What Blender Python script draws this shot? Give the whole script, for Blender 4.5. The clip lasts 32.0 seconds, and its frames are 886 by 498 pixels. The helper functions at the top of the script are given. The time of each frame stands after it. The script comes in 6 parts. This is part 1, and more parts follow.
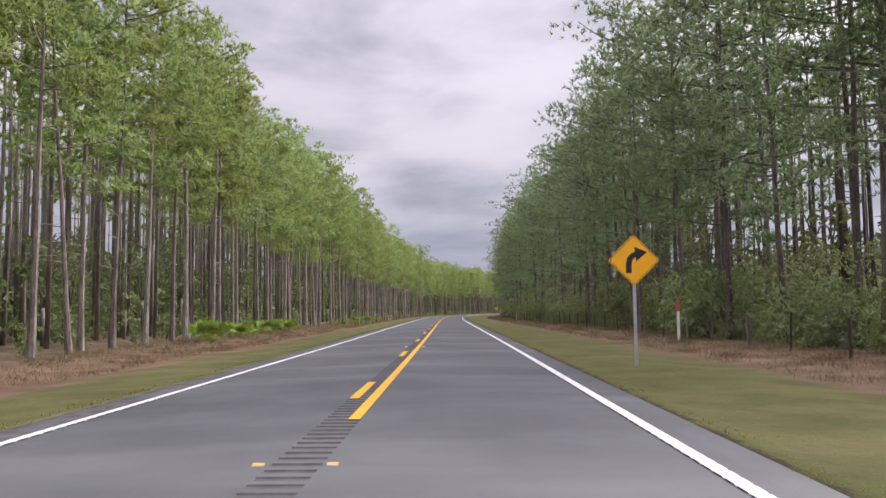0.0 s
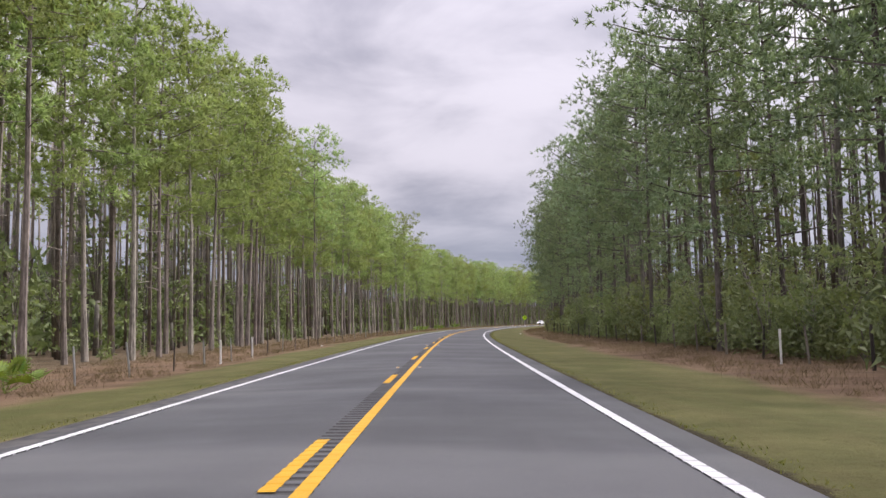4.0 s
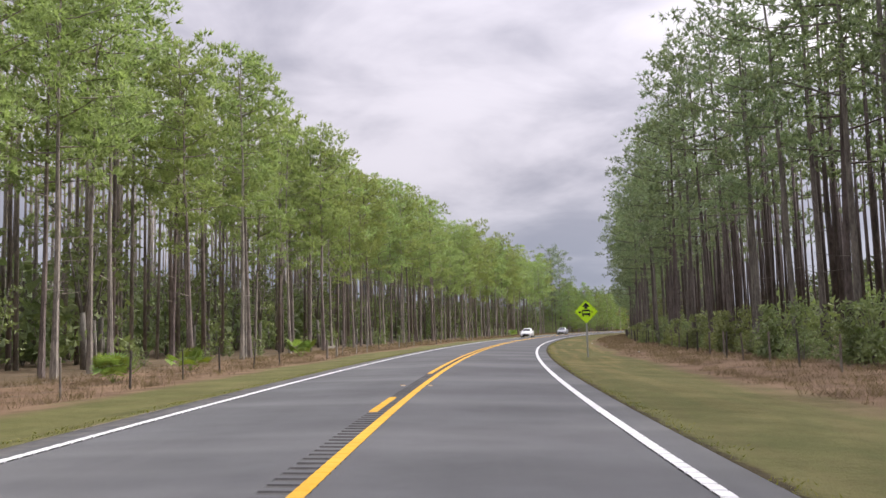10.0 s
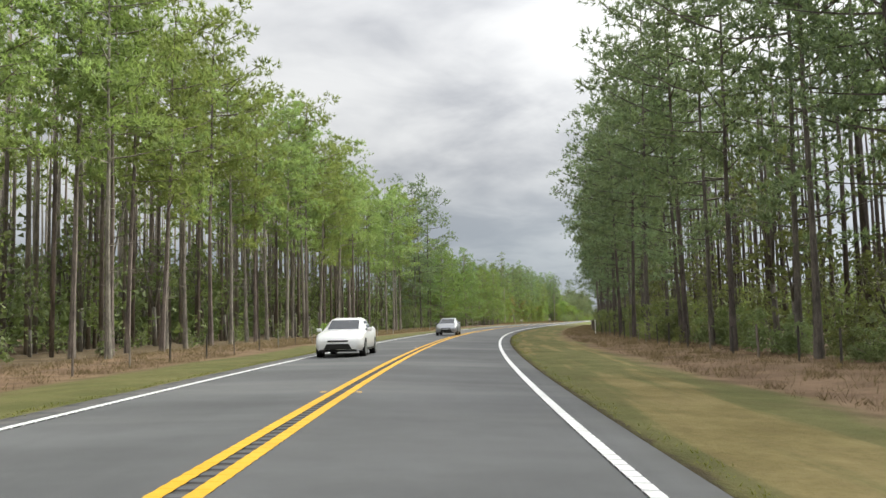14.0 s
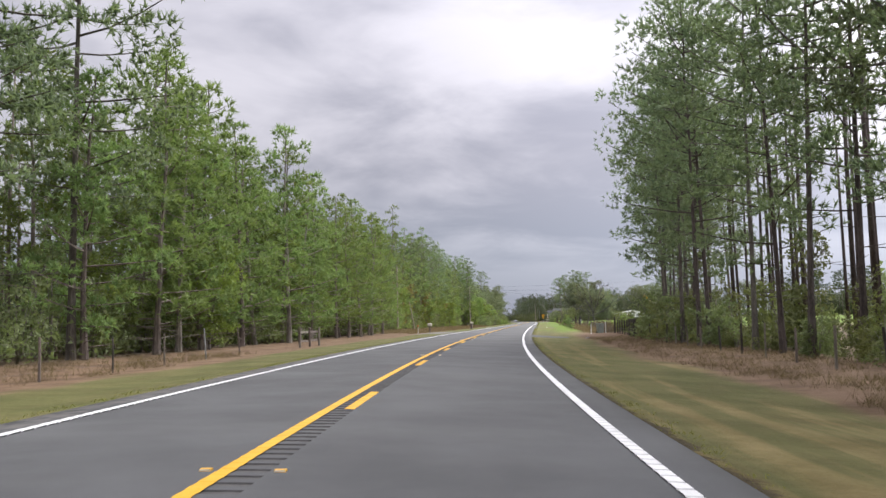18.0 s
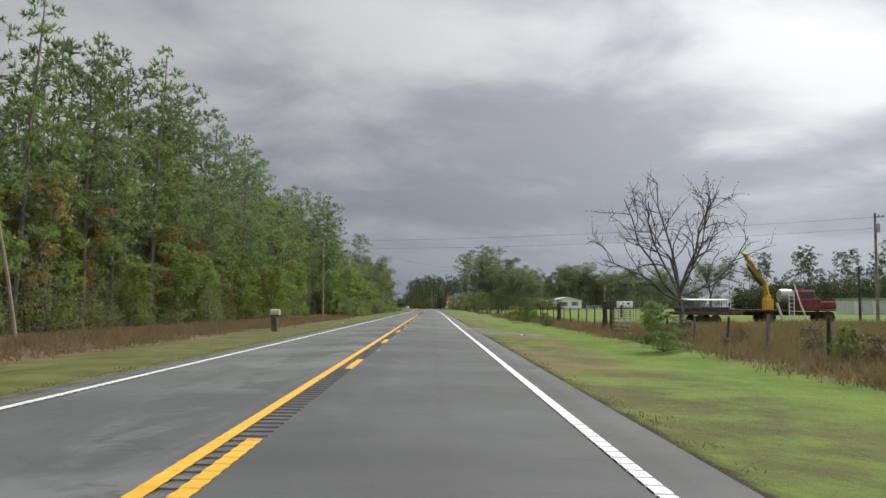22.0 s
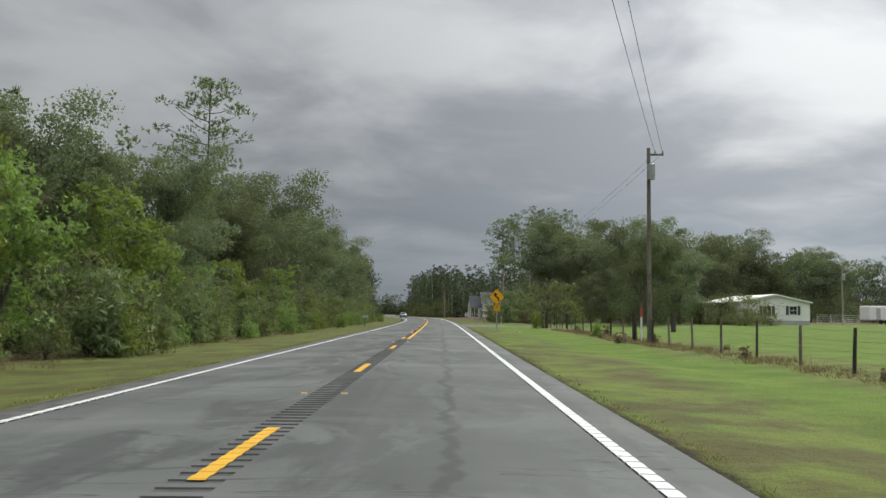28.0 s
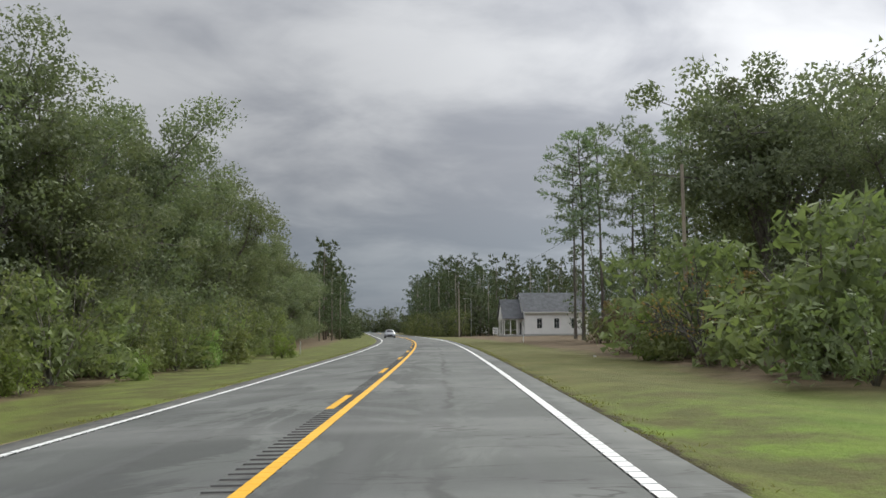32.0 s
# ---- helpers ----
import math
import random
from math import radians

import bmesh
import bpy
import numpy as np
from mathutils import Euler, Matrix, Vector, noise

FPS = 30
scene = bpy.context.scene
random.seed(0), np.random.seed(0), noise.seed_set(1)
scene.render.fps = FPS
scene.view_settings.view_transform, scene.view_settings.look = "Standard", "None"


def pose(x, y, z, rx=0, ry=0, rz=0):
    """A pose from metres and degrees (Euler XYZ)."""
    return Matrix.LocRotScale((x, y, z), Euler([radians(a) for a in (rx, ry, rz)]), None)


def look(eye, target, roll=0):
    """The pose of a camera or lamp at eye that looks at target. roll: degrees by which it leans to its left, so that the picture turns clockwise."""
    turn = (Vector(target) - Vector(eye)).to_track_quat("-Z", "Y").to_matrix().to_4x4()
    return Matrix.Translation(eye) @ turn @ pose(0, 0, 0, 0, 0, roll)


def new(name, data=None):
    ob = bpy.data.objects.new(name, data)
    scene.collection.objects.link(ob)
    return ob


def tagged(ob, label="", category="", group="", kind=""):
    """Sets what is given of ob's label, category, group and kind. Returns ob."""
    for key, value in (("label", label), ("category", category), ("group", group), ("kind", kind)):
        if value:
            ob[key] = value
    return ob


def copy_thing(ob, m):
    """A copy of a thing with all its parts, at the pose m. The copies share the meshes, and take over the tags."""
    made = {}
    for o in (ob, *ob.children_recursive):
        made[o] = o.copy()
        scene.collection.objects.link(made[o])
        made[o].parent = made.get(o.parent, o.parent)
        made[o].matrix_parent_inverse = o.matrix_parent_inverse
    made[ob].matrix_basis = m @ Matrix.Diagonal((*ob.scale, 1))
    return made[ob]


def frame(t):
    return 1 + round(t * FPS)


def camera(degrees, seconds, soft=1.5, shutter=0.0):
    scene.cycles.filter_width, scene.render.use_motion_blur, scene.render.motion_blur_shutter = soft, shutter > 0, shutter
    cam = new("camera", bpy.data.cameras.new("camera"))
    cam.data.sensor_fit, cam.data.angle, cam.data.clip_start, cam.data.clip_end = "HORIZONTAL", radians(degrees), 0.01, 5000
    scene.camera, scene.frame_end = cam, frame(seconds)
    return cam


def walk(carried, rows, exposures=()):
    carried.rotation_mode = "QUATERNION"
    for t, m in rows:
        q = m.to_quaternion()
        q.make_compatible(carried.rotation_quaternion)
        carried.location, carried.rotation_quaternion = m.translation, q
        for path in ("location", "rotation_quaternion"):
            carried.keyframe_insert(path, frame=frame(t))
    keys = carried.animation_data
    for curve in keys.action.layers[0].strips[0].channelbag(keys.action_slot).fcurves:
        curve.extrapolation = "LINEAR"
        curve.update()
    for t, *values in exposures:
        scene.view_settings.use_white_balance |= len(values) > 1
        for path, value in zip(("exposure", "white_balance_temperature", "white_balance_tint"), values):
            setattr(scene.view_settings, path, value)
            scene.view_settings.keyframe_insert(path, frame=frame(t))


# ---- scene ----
cam = camera(55.8, 32.0)
PATH = [
    (0.0, 1.54, 0.00, 1.339, 0.86, 4.24, 0.61), (0.5, 1.51, 13.12, 1.337, 0.78, 4.16, 0.49), (1.0, 1.42, 26.25, 1.335, 0.89, 4.38, 0.37),
    (1.5, 1.31, 39.31, 1.334, 1.00, 4.61, 0.39), (2.0, 1.18, 52.30, 1.332, 1.01, 4.66, 0.48), (2.5, 1.04, 65.22, 1.330, 1.11, 4.82, 0.66),
    (3.0, 0.91, 78.11, 1.327, 1.08, 4.80, 0.94), (3.5, 0.79, 90.97, 1.325, 1.08, 4.91, 1.09), (4.0, 0.69, 103.78, 1.322, 1.06, 5.04, 1.21),
    (4.5, 0.62, 116.56, 1.319, 1.01, 5.18, 1.32), (5.0, 0.58, 129.30, 1.315, 0.93, 5.31, 1.44), (5.5, 0.59, 142.00, 1.310, 0.79, 5.41, 1.58),
    (6.0, 0.67, 154.67, 1.306, 0.59, 5.38, 1.86), (6.5, 0.82, 167.28, 1.301, 0.36, 5.53, 1.91), (7.0, 1.06, 179.77, 1.296, 0.03, 5.40, 2.00),
    (7.5, 1.38, 192.24, 1.292, -0.32, 5.63, 2.06), (8.0, 1.81, 204.81, 1.290, -0.80, 5.52, 2.19), (8.5, 2.37, 217.37, 1.291, -1.45, 5.63, 2.10),
    (9.0, 3.07, 229.83, 1.293, -2.34, 5.64, 1.84), (9.5, 3.97, 242.26, 1.295, -3.30, 5.69, 1.55), (10.0, 5.12, 254.76, 1.295, -4.15, 5.63, 1.50),
    (10.5, 6.53, 267.29, 1.295, -5.20, 5.55, 1.53), (11.0, 8.21, 279.85, 1.293, -6.75, 5.61, 1.46), (11.5, 10.16, 292.42, 1.291, -7.92, 5.70, 1.53),
    (12.0, 12.37, 305.00, 1.288, -9.83, 5.57, 1.28), (12.5, 14.85, 317.59, 1.284, -11.06, 5.32, 1.04), (13.0, 17.64, 330.17, 1.277, -12.34, 5.09, 0.98),
    (13.5, 20.66, 342.74, 1.269, -13.34, 5.00, 1.15), (14.0, 23.87, 355.31, 1.265, -14.26, 4.88, 1.27), (14.5, 27.26, 367.88, 1.263, -15.36, 4.70, 1.18),
    (15.0, 30.82, 380.45, 1.263, -16.42, 4.72, 1.10), (15.5, 34.57, 393.01, 1.265, -17.20, 4.54, 0.89), (16.0, 38.55, 405.53, 1.265, -18.07, 4.59, 0.83),
    (16.5, 42.78, 418.01, 1.265, -18.89, 4.72, 0.82), (17.0, 47.28, 430.43, 1.265, -19.74, 4.86, 0.87), (17.5, 52.08, 442.78, 1.264, -20.69, 4.94, 0.97),
    (18.0, 57.21, 455.08, 1.260, -21.59, 4.95, 1.21), (18.5, 62.55, 467.25, 1.257, -22.90, 4.96, 1.28), (19.0, 67.97, 479.24, 1.260, -24.06, 4.63, 0.97),
    (19.5, 73.54, 491.08, 1.264, -24.90, 4.42, 0.62), (20.0, 79.29, 502.72, 1.270, -25.85, 4.30, 0.72), (20.5, 85.19, 514.28, 1.273, -27.03, 4.20, 0.66),
    (21.0, 91.23, 525.85, 1.277, -27.77, 4.06, 0.55), (21.5, 97.36, 537.40, 1.281, -28.46, 4.06, 0.11), (22.0, 103.53, 548.89, 1.289, -29.05, 3.92, -0.25),
    (22.5, 109.69, 560.27, 1.297, -29.33, 3.80, -0.37), (23.0, 115.85, 571.58, 1.305, -29.40, 3.83, -0.36), (23.5, 122.01, 582.90, 1.312, -29.18, 3.86, -0.23),
    (24.0, 128.20, 594.32, 1.317, -29.08, 3.83, -0.15), (24.5, 134.44, 605.91, 1.324, -28.91, 3.99, -0.24), (25.0, 140.71, 617.64, 1.332, -28.67, 4.10, -0.37),
    (25.5, 147.00, 629.41, 1.334, -28.38, 4.28, -0.53), (26.0, 153.26, 641.15, 1.334, -28.14, 4.44, -0.67), (26.5, 159.49, 652.77, 1.335, -28.02, 4.52, -0.76),
    (27.0, 165.69, 664.30, 1.334, -28.05, 4.33, -0.70), (27.5, 171.87, 675.76, 1.334, -28.18, 4.31, -0.77), (28.0, 177.97, 687.12, 1.335, -28.20, 4.38, -0.77),
    (28.5, 183.96, 698.28, 1.335, -28.01, 4.36, -0.49), (29.0, 189.86, 709.29, 1.335, -28.01, 4.53, -0.33), (29.5, 195.74, 720.28, 1.340, -28.00, 4.60, -0.05),
    (30.0, 201.67, 731.38, 1.346, -27.68, 4.88, 0.21), (30.5, 207.67, 742.65, 1.351, -27.54, 5.05, 0.16), (31.0, 213.70, 754.01, 1.357, -27.39, 5.23, 0.18),
    (31.5, 219.73, 765.41, 1.362, -27.33, 5.20, 0.21), (32.0, 225.73, 776.81, 1.368, -27.38, 5.48, 0.44),
]
walk(cam, [(t, pose(x, y, z, 90 + pitch, roll, yaw)) for t, x, y, z, yaw, pitch, roll in PATH],
     exposures=[(0.0, 0.4, 6450, 17), (9.0, 0.44, 6500, 16), (12.0, 0.42, 6650, 9), (15.0, 0.45, 6800, 0), (17.5, 0.28, 6450, 10), (20.0, 0.08, 6450, 14), (21.5, -0.28, 6600, 6), (24.0, -0.42, 6600, 1), (29.0, -0.47, 6600, 0), (32.0, -0.3, 6550, 2)])

# ---- sky and sun ----
SUN_AZ, SUN_EL = radians(58), radians(38)      # clockwise from +y
sun_dir = Vector((math.sin(SUN_AZ) * math.cos(SUN_EL), math.cos(SUN_AZ) * math.cos(SUN_EL), math.sin(SUN_EL)))
sun = new("sun", bpy.data.lights.new("sun", "SUN"))
sun.data.energy, sun.data.angle, sun.data.color = 5.0, radians(22), (1.0, 0.97, 0.91)
sun.matrix_world = look((0, 0, 100), Vector((0, 0, 100)) - sun_dir)
tagged(sun, "veiled sun behind thin cloud", "sun", kind="structure")


class Nodes:
    """Short hand for building a node tree."""

    def __init__(self, tree):
        self.tree = tree
        tree.nodes.clear()

    def add(self, kind, inputs=None, **props):
        n = self.tree.nodes.new(kind)
        for k, v in props.items():
            setattr(n, k, v)
        for k, v in (inputs or {}).items():
            if isinstance(v, bpy.types.NodeSocket):
                self.tree.links.new(v, n.inputs[k])
            else:
                n.inputs[k].default_value = v
        return n

    def math(self, op, a, b=0.0, c=0.0):
        return self.add("ShaderNodeMath", {0: a, 1: b, 2: c}, operation=op).outputs[0]

    def span(self, v, a, b, lo=0.0, hi=1.0):
        return self.add("ShaderNodeMapRange", {0: v, 1: a, 2: b, 3: lo, 4: hi}, interpolation_type="SMOOTHSTEP").outputs[0]

    def mix(self, f, a, b, mode="MIX"):
        n = self.add("ShaderNodeMix", data_type="RGBA", blend_type=mode)
        for i, v in ((0, f), (6, a), (7, b)):
            if isinstance(v, bpy.types.NodeSocket):
                self.tree.links.new(v, n.inputs[i])
            elif i == 0:
                n.inputs[i].default_value = v
            else:
                n.inputs[i].default_value = (*v[:3], 1)
        return n.outputs[2]

    def noise(self, vec, scale, detail=4.0, rough=0.55, dim="3D", distort=0.0):
        return self.add("ShaderNodeTexNoise", {"Vector": vec, "Scale": scale, "Detail": detail, "Roughness": rough, "Distortion": distort}, noise_dimensions=dim).outputs[0]


world = bpy.data.worlds.new("overcast_sky")
scene.world = world
world.use_nodes = True
w = Nodes(world.node_tree)
way = w.add("ShaderNodeTexCoord").outputs["Generated"]
xyz = w.add("ShaderNodeSeparateXYZ", {0: way})
up = w.math("MAXIMUM", xyz.outputs[2], 0.0)
deep = w.math("ADD", up, 0.16)
flat = w.add("ShaderNodeCombineXYZ", {0: w.math("DIVIDE", xyz.outputs[0], deep), 1: w.math("DIVIDE", xyz.outputs[1], deep), 2: 0.0}).outputs[0]
big = w.noise(flat, 0.55, 6.0, 0.5, distort=0.3)
small = w.noise(flat, 1.7, 7.0, 0.55, distort=0.4)
cloud = w.math("ADD", w.math("MULTIPLY", big, 0.68), w.math("MULTIPLY", small, 0.32))
to_sun = w.add("ShaderNodeVectorMath", {0: way, 1: (math.sin(SUN_AZ) * 0.93, math.cos(SUN_AZ) * 0.93, 0.36)}, operation="DOT_PRODUCT").outputs["Value"]
glow = w.math("POWER", w.math("MAXIMUM", to_sun, 0.0), 9.0)
shade = w.span(cloud, 0.40, 0.585, 0.0, 1.0)
tone = w.mix(shade, (0.385, 0.385, 0.45), (0.77, 0.75, 0.81))
north = w.span(xyz.outputs[1], -0.45, 0.45, 0.0, 1.0)      # the dark band of cloud lies ahead; unseen sky behind is brightened as fill
tone = w.mix(w.math("MULTIPLY", w.span(up, 0.0, 0.2, 0.85, 0.0), w.math("MULTIPLY_ADD", north, 0.8, 0.2)), tone, (0.27, 0.32, 0.43))
level = w.math("ADD", w.math("ADD", 0.72, w.math("MULTIPLY", w.math("POWER", up, 2.0), 1.9)), w.math("MULTIPLY", glow, 0.95))
level = w.math("MULTIPLY", level, w.math("MULTIPLY_ADD", north, -0.45, 1.45))
sky = w.add("ShaderNodeTexSky", sky_type="NISHITA", sun_disc=False, sun_elevation=SUN_EL, sun_rotation=SUN_AZ)
bg_cloud = w.add("ShaderNodeBackground", {0: tone, 1: level})
bg_sky = w.add("ShaderNodeBackground", {0: sky.outputs[0], 1: 0.08})
both = w.add("ShaderNodeMixShader", {0: 0.08, 1: bg_cloud.outputs[0], 2: bg_sky.outputs[0]})
w.add("ShaderNodeOutputWorld", {0: both.outputs[0]})


# ---- materials ----
def material(name, one, two, scale=4.0, fine=40.0, rough=0.85, bump=0.2, metal=0.0, vary=0.0, stretch=(1, 1, 1), leaf=0.0, spec=0.3):
    """A surface of two tones mixed by coarse and fine noise, with relief; vary: change from object to object."""
    m = bpy.data.materials.new(name)
    m.use_nodes = True
    n = Nodes(m.node_tree)
    at = n.add("ShaderNodeTexCoord").outputs["Object"]
    at = n.add("ShaderNodeMapping", {0: at, 3: stretch}).outputs[0]
    coarse, grain = n.noise(at, scale, 3.0), n.noise(at, fine, 2.0)
    f = n.span(n.math("ADD", n.math("MULTIPLY", coarse, 0.6), n.math("MULTIPLY", grain, 0.4)), 0.32, 0.68)
    col = n.mix(f, one, two)
    if vary:
        r = n.add("ShaderNodeObjectInfo").outputs["Random"]
        col = n.add("ShaderNodeHueSaturation", {"Hue": n.math("MULTIPLY_ADD", r, vary * 0.12, 0.5 - vary * 0.06), "Saturation": n.math("MULTIPLY_ADD", r, -0.4 * vary, 1 + 0.2 * vary),
                                                "Value": n.math("MULTIPLY_ADD", r, vary, 1 - vary / 2), "Color": col}).outputs[0]
    b = n.add("ShaderNodeBsdfPrincipled", {"Base Color": col, "Roughness": rough, "Metallic": metal, "Specular IOR Level": spec})
    if bump:
        n.tree.links.new(n.add("ShaderNodeBump", {"Strength": bump, "Distance": 0.02, "Height": n.math("ADD", coarse, grain)}).outputs[0], b.inputs["Normal"])
    out = b.outputs[0]
    if leaf:
        thin = n.add("ShaderNodeBsdfTranslucent", {0: n.mix(1.0, col, (0.9, 1.0, 0.55), "MULTIPLY")})
        out = n.add("ShaderNodeMixShader", {0: leaf, 1: out, 2: thin.outputs[0]}).outputs[0]
    n.add("ShaderNodeOutputMaterial", {0: out})
    return m


def foliage(name, one, two, vary=0.4, thin=0.38):
    return material(name, one, two, scale=0.7, fine=9.0, rough=0.7, bump=0.0, vary=vary, leaf=thin, spec=0.12)


needles = foliage("pine_needles", (0.215, 0.262, 0.118), (0.39, 0.455, 0.218), 0.4, 0.48)
# Darker, greyer needles; the near side's backlit tone is put into the colour.
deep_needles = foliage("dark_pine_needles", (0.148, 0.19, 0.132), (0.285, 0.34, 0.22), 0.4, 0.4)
# Darker leaf tone for far trees; the woods' inner shade is put into it.
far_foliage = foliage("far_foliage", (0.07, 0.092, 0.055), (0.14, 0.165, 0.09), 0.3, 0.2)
far_leaves = foliage("dark_saplings", (0.13, 0.155, 0.088), (0.25, 0.275, 0.145), 0.4, 0.35)
young_needles = foliage("young_pine_needles", (0.15, 0.205, 0.09), (0.31, 0.385, 0.155))
oak_leaves = foliage("oak_leaves", (0.126, 0.146, 0.096), (0.238, 0.264, 0.165), 0.4, 0.34)
light_leaves = foliage("light_leaves", (0.165, 0.225, 0.075), (0.30, 0.37, 0.12))
rusty_leaves = foliage("rusty_leaves", (0.24, 0.16, 0.075), (0.40, 0.29, 0.13))
brush_leaves = foliage("brush_leaves", (0.138, 0.165, 0.086), (0.255, 0.285, 0.138))
palm_leaves = foliage("palmetto_leaves", (0.13, 0.20, 0.05), (0.30, 0.38, 0.10))
dead_twigs = foliage("dead_brush", (0.15, 0.115, 0.092), (0.27, 0.21, 0.165), 0.3, 0.3)
dry_grass = foliage("dry_grass", (0.138, 0.10, 0.074), (0.24, 0.182, 0.135), 0.2, 0.5)
green_grass = foliage("green_grass", (0.16, 0.172, 0.054), (0.265, 0.262, 0.095), 0.2, 0.45)
bark = material("pine_bark", (0.11, 0.095, 0.085), (0.31, 0.27, 0.235), scale=3.0, fine=18.0, rough=0.95, bump=0.7, vary=0.5, stretch=(1, 1, 0.25))
# Darker copy of the pine bark; the trunks' backlit shade is put into the colour.
backlit_bark = material("loblolly_bark", (0.06, 0.052, 0.047), (0.17, 0.148, 0.13), scale=3.0, fine=18.0, rough=0.95, bump=0.7, vary=0.5, stretch=(1, 1, 0.25))
oak_bark = material("oak_bark", (0.10, 0.09, 0.078), (0.24, 0.22, 0.195), scale=4.0, fine=22.0, rough=0.95, bump=0.7, vary=0.3, stretch=(1, 1, 0.3))
old_wood = material("weathered_wood", (0.10, 0.08, 0.07), (0.24, 0.21, 0.18), scale=5.0, fine=40.0, rough=0.9, bump=0.5, vary=0.5, stretch=(1, 1, 0.15))
pole_wood = material("pole_wood", (0.24, 0.205, 0.165), (0.42, 0.37, 0.30), scale=2.0, fine=30.0, rough=0.9, bump=0.4, stretch=(1, 1, 0.1))
steel = material("galvanized_steel", (0.35, 0.36, 0.37), (0.5, 0.51, 0.52), scale=6.0, fine=60.0, rough=0.45, bump=0.05, metal=0.8)
fence_wire = material("rusty_wire", (0.09, 0.075, 0.065), (0.17, 0.15, 0.135), scale=6.0, fine=60.0, rough=0.7, bump=0.05, metal=0.4)
white_paint = material("white_paint", (0.66, 0.66, 0.65), (0.8, 0.8, 0.78), scale=2.0, fine=50.0, rough=0.6, bump=0.05)
black_paint = material("black_paint", (0.012, 0.012, 0.012), (0.022, 0.021, 0.02), scale=6.0, fine=60.0, rough=0.5, bump=0.03)
sign_yellow = material("sign_yellow", (0.78, 0.36, 0.008), (0.86, 0.42, 0.012), scale=3.0, fine=40.0, rough=0.4, bump=0.02)
sign_lime = material("sign_lime", (0.46, 0.74, 0.015), (0.54, 0.84, 0.02), scale=3.0, fine=40.0, rough=0.4, bump=0.02)


def road_material():
    m = bpy.data.materials.new("asphalt")
    m.use_nodes = True
    n = Nodes(m.node_tree)
    at = n.add("ShaderNodeTexCoord").outputs["Object"]
    lat = n.add("ShaderNodeAttribute", attribute_name="lat").outputs["Fac"]
    along = n.add("ShaderNodeAttribute", attribute_name="along").outputs["Fac"]
    own = n.add("ShaderNodeCombineXYZ", {0: lat, 1: along, 2: 0.0}).outputs[0]
    grain = n.noise(at, 90.0, 2.0)
    blot = n.noise(own, 0.35, 5.0, 0.6)
    streak = n.noise(n.add("ShaderNodeMapping", {0: own, 3: (2.2, 0.06, 1)}).outputs[0], 1.0, 3.0)
    bands = n.noise(n.add("ShaderNodeMapping", {0: own, 3: (0.05, 0.22, 1)}).outputs[0], 1.0, 3.0)
    wobble = n.math("SUBTRACT", n.noise(own, 0.8, 3.0), 0.5)
    old = n.span(along, 548.0, 592.0)
    col = n.mix(n.span(blot, 0.3, 0.7), (0.085, 0.087, 0.091), (0.126, 0.129, 0.134))
    aged = n.mix(n.span(blot, 0.35, 0.65), (0.105, 0.11, 0.108), (0.145, 0.15, 0.147))
    seal = n.noise(n.add("ShaderNodeMapping", {0: own, 3: (0.55, 0.2, 1)}).outputs[0], 1.0, 6.0, 0.65, distort=0.6)
    aged = n.mix(n.math("MULTIPLY", n.span(seal, 0.46, 0.54), n.span(n.math("ABSOLUTE", n.math("ADD", lat, 0.3)), 0.8, 2.8, 0.85, 0.35)), aged, (0.06, 0.063, 0.063))
    seam = n.math("ABSOLUTE", n.math("SUBTRACT", n.math("ADD", lat, n.math("MULTIPLY", wobble, 0.8)), 2.05))
    aged = n.mix(n.math("MULTIPLY", n.span(seam, 0.03, 0.12, 0.7, 0.0), n.span(n.noise(own, 0.25, 2.0), 0.42, 0.5)), aged, (0.05, 0.05, 0.05))
    newer = n.math("MULTIPLY", n.span(along, 440.0, 485.0), n.span(n.math("SUBTRACT", along, n.math("MULTIPLY", n.span(lat, -0.2, 0.5), 62.0)), 535.0, 565.0, 1.0, 0.0))
    col = n.mix(old, col, aged)
    col = n.mix(n.span(streak, 0.45, 0.7, 0.0, 0.5), col, (0.11, 0.11, 0.115))
    col = n.mix(n.span(bands, 0.5, 0.66, 0.0, 0.42), col, (0.2, 0.2, 0.2))
    col = n.mix(n.span(bands, 0.5, 0.34, 0.0, 0.55), col, (0.075, 0.076, 0.08))
    col = n.mix(n.math("MULTIPLY", newer, 0.72), col, n.mix(n.span(blot, 0.3, 0.7), (0.052, 0.053, 0.056), (0.082, 0.084, 0.088)))
    across = n.noise(n.add("ShaderNodeMapping", {0: own, 3: (0.22, 0.75, 1)}).outputs[0], 1.0, 4.0, 0.6, distort=0.5)
    line = n.math("MULTIPLY", n.span(n.math("ABSOLUTE", n.math("SUBTRACT", across, 0.5)), 0.0, 0.011, 1.0, 0.0), n.span(n.noise(own, 0.3, 3.0), 0.45, 0.54))
    col = n.mix(n.math("MULTIPLY", n.math("MULTIPLY", line, old), 0.9), col, (0.06, 0.06, 0.06))
    col = n.mix(n.span(grain, 0.3, 0.7, 0.0, 0.28), col, (0.07, 0.07, 0.072))
    grit = n.math("MULTIPLY", n.span(n.math("ADD", lat, n.math("MULTIPLY", wobble, 0.5)), -3.72, -3.95, 0.0, 0.6), n.span(n.noise(own, 2.5, 4.0), 0.35, 0.6))
    col = n.mix(grit, col, (0.23, 0.215, 0.195))
    b = n.add("ShaderNodeBsdfPrincipled", {"Base Color": col, "Roughness": 0.85, "Specular IOR Level": 0.2})
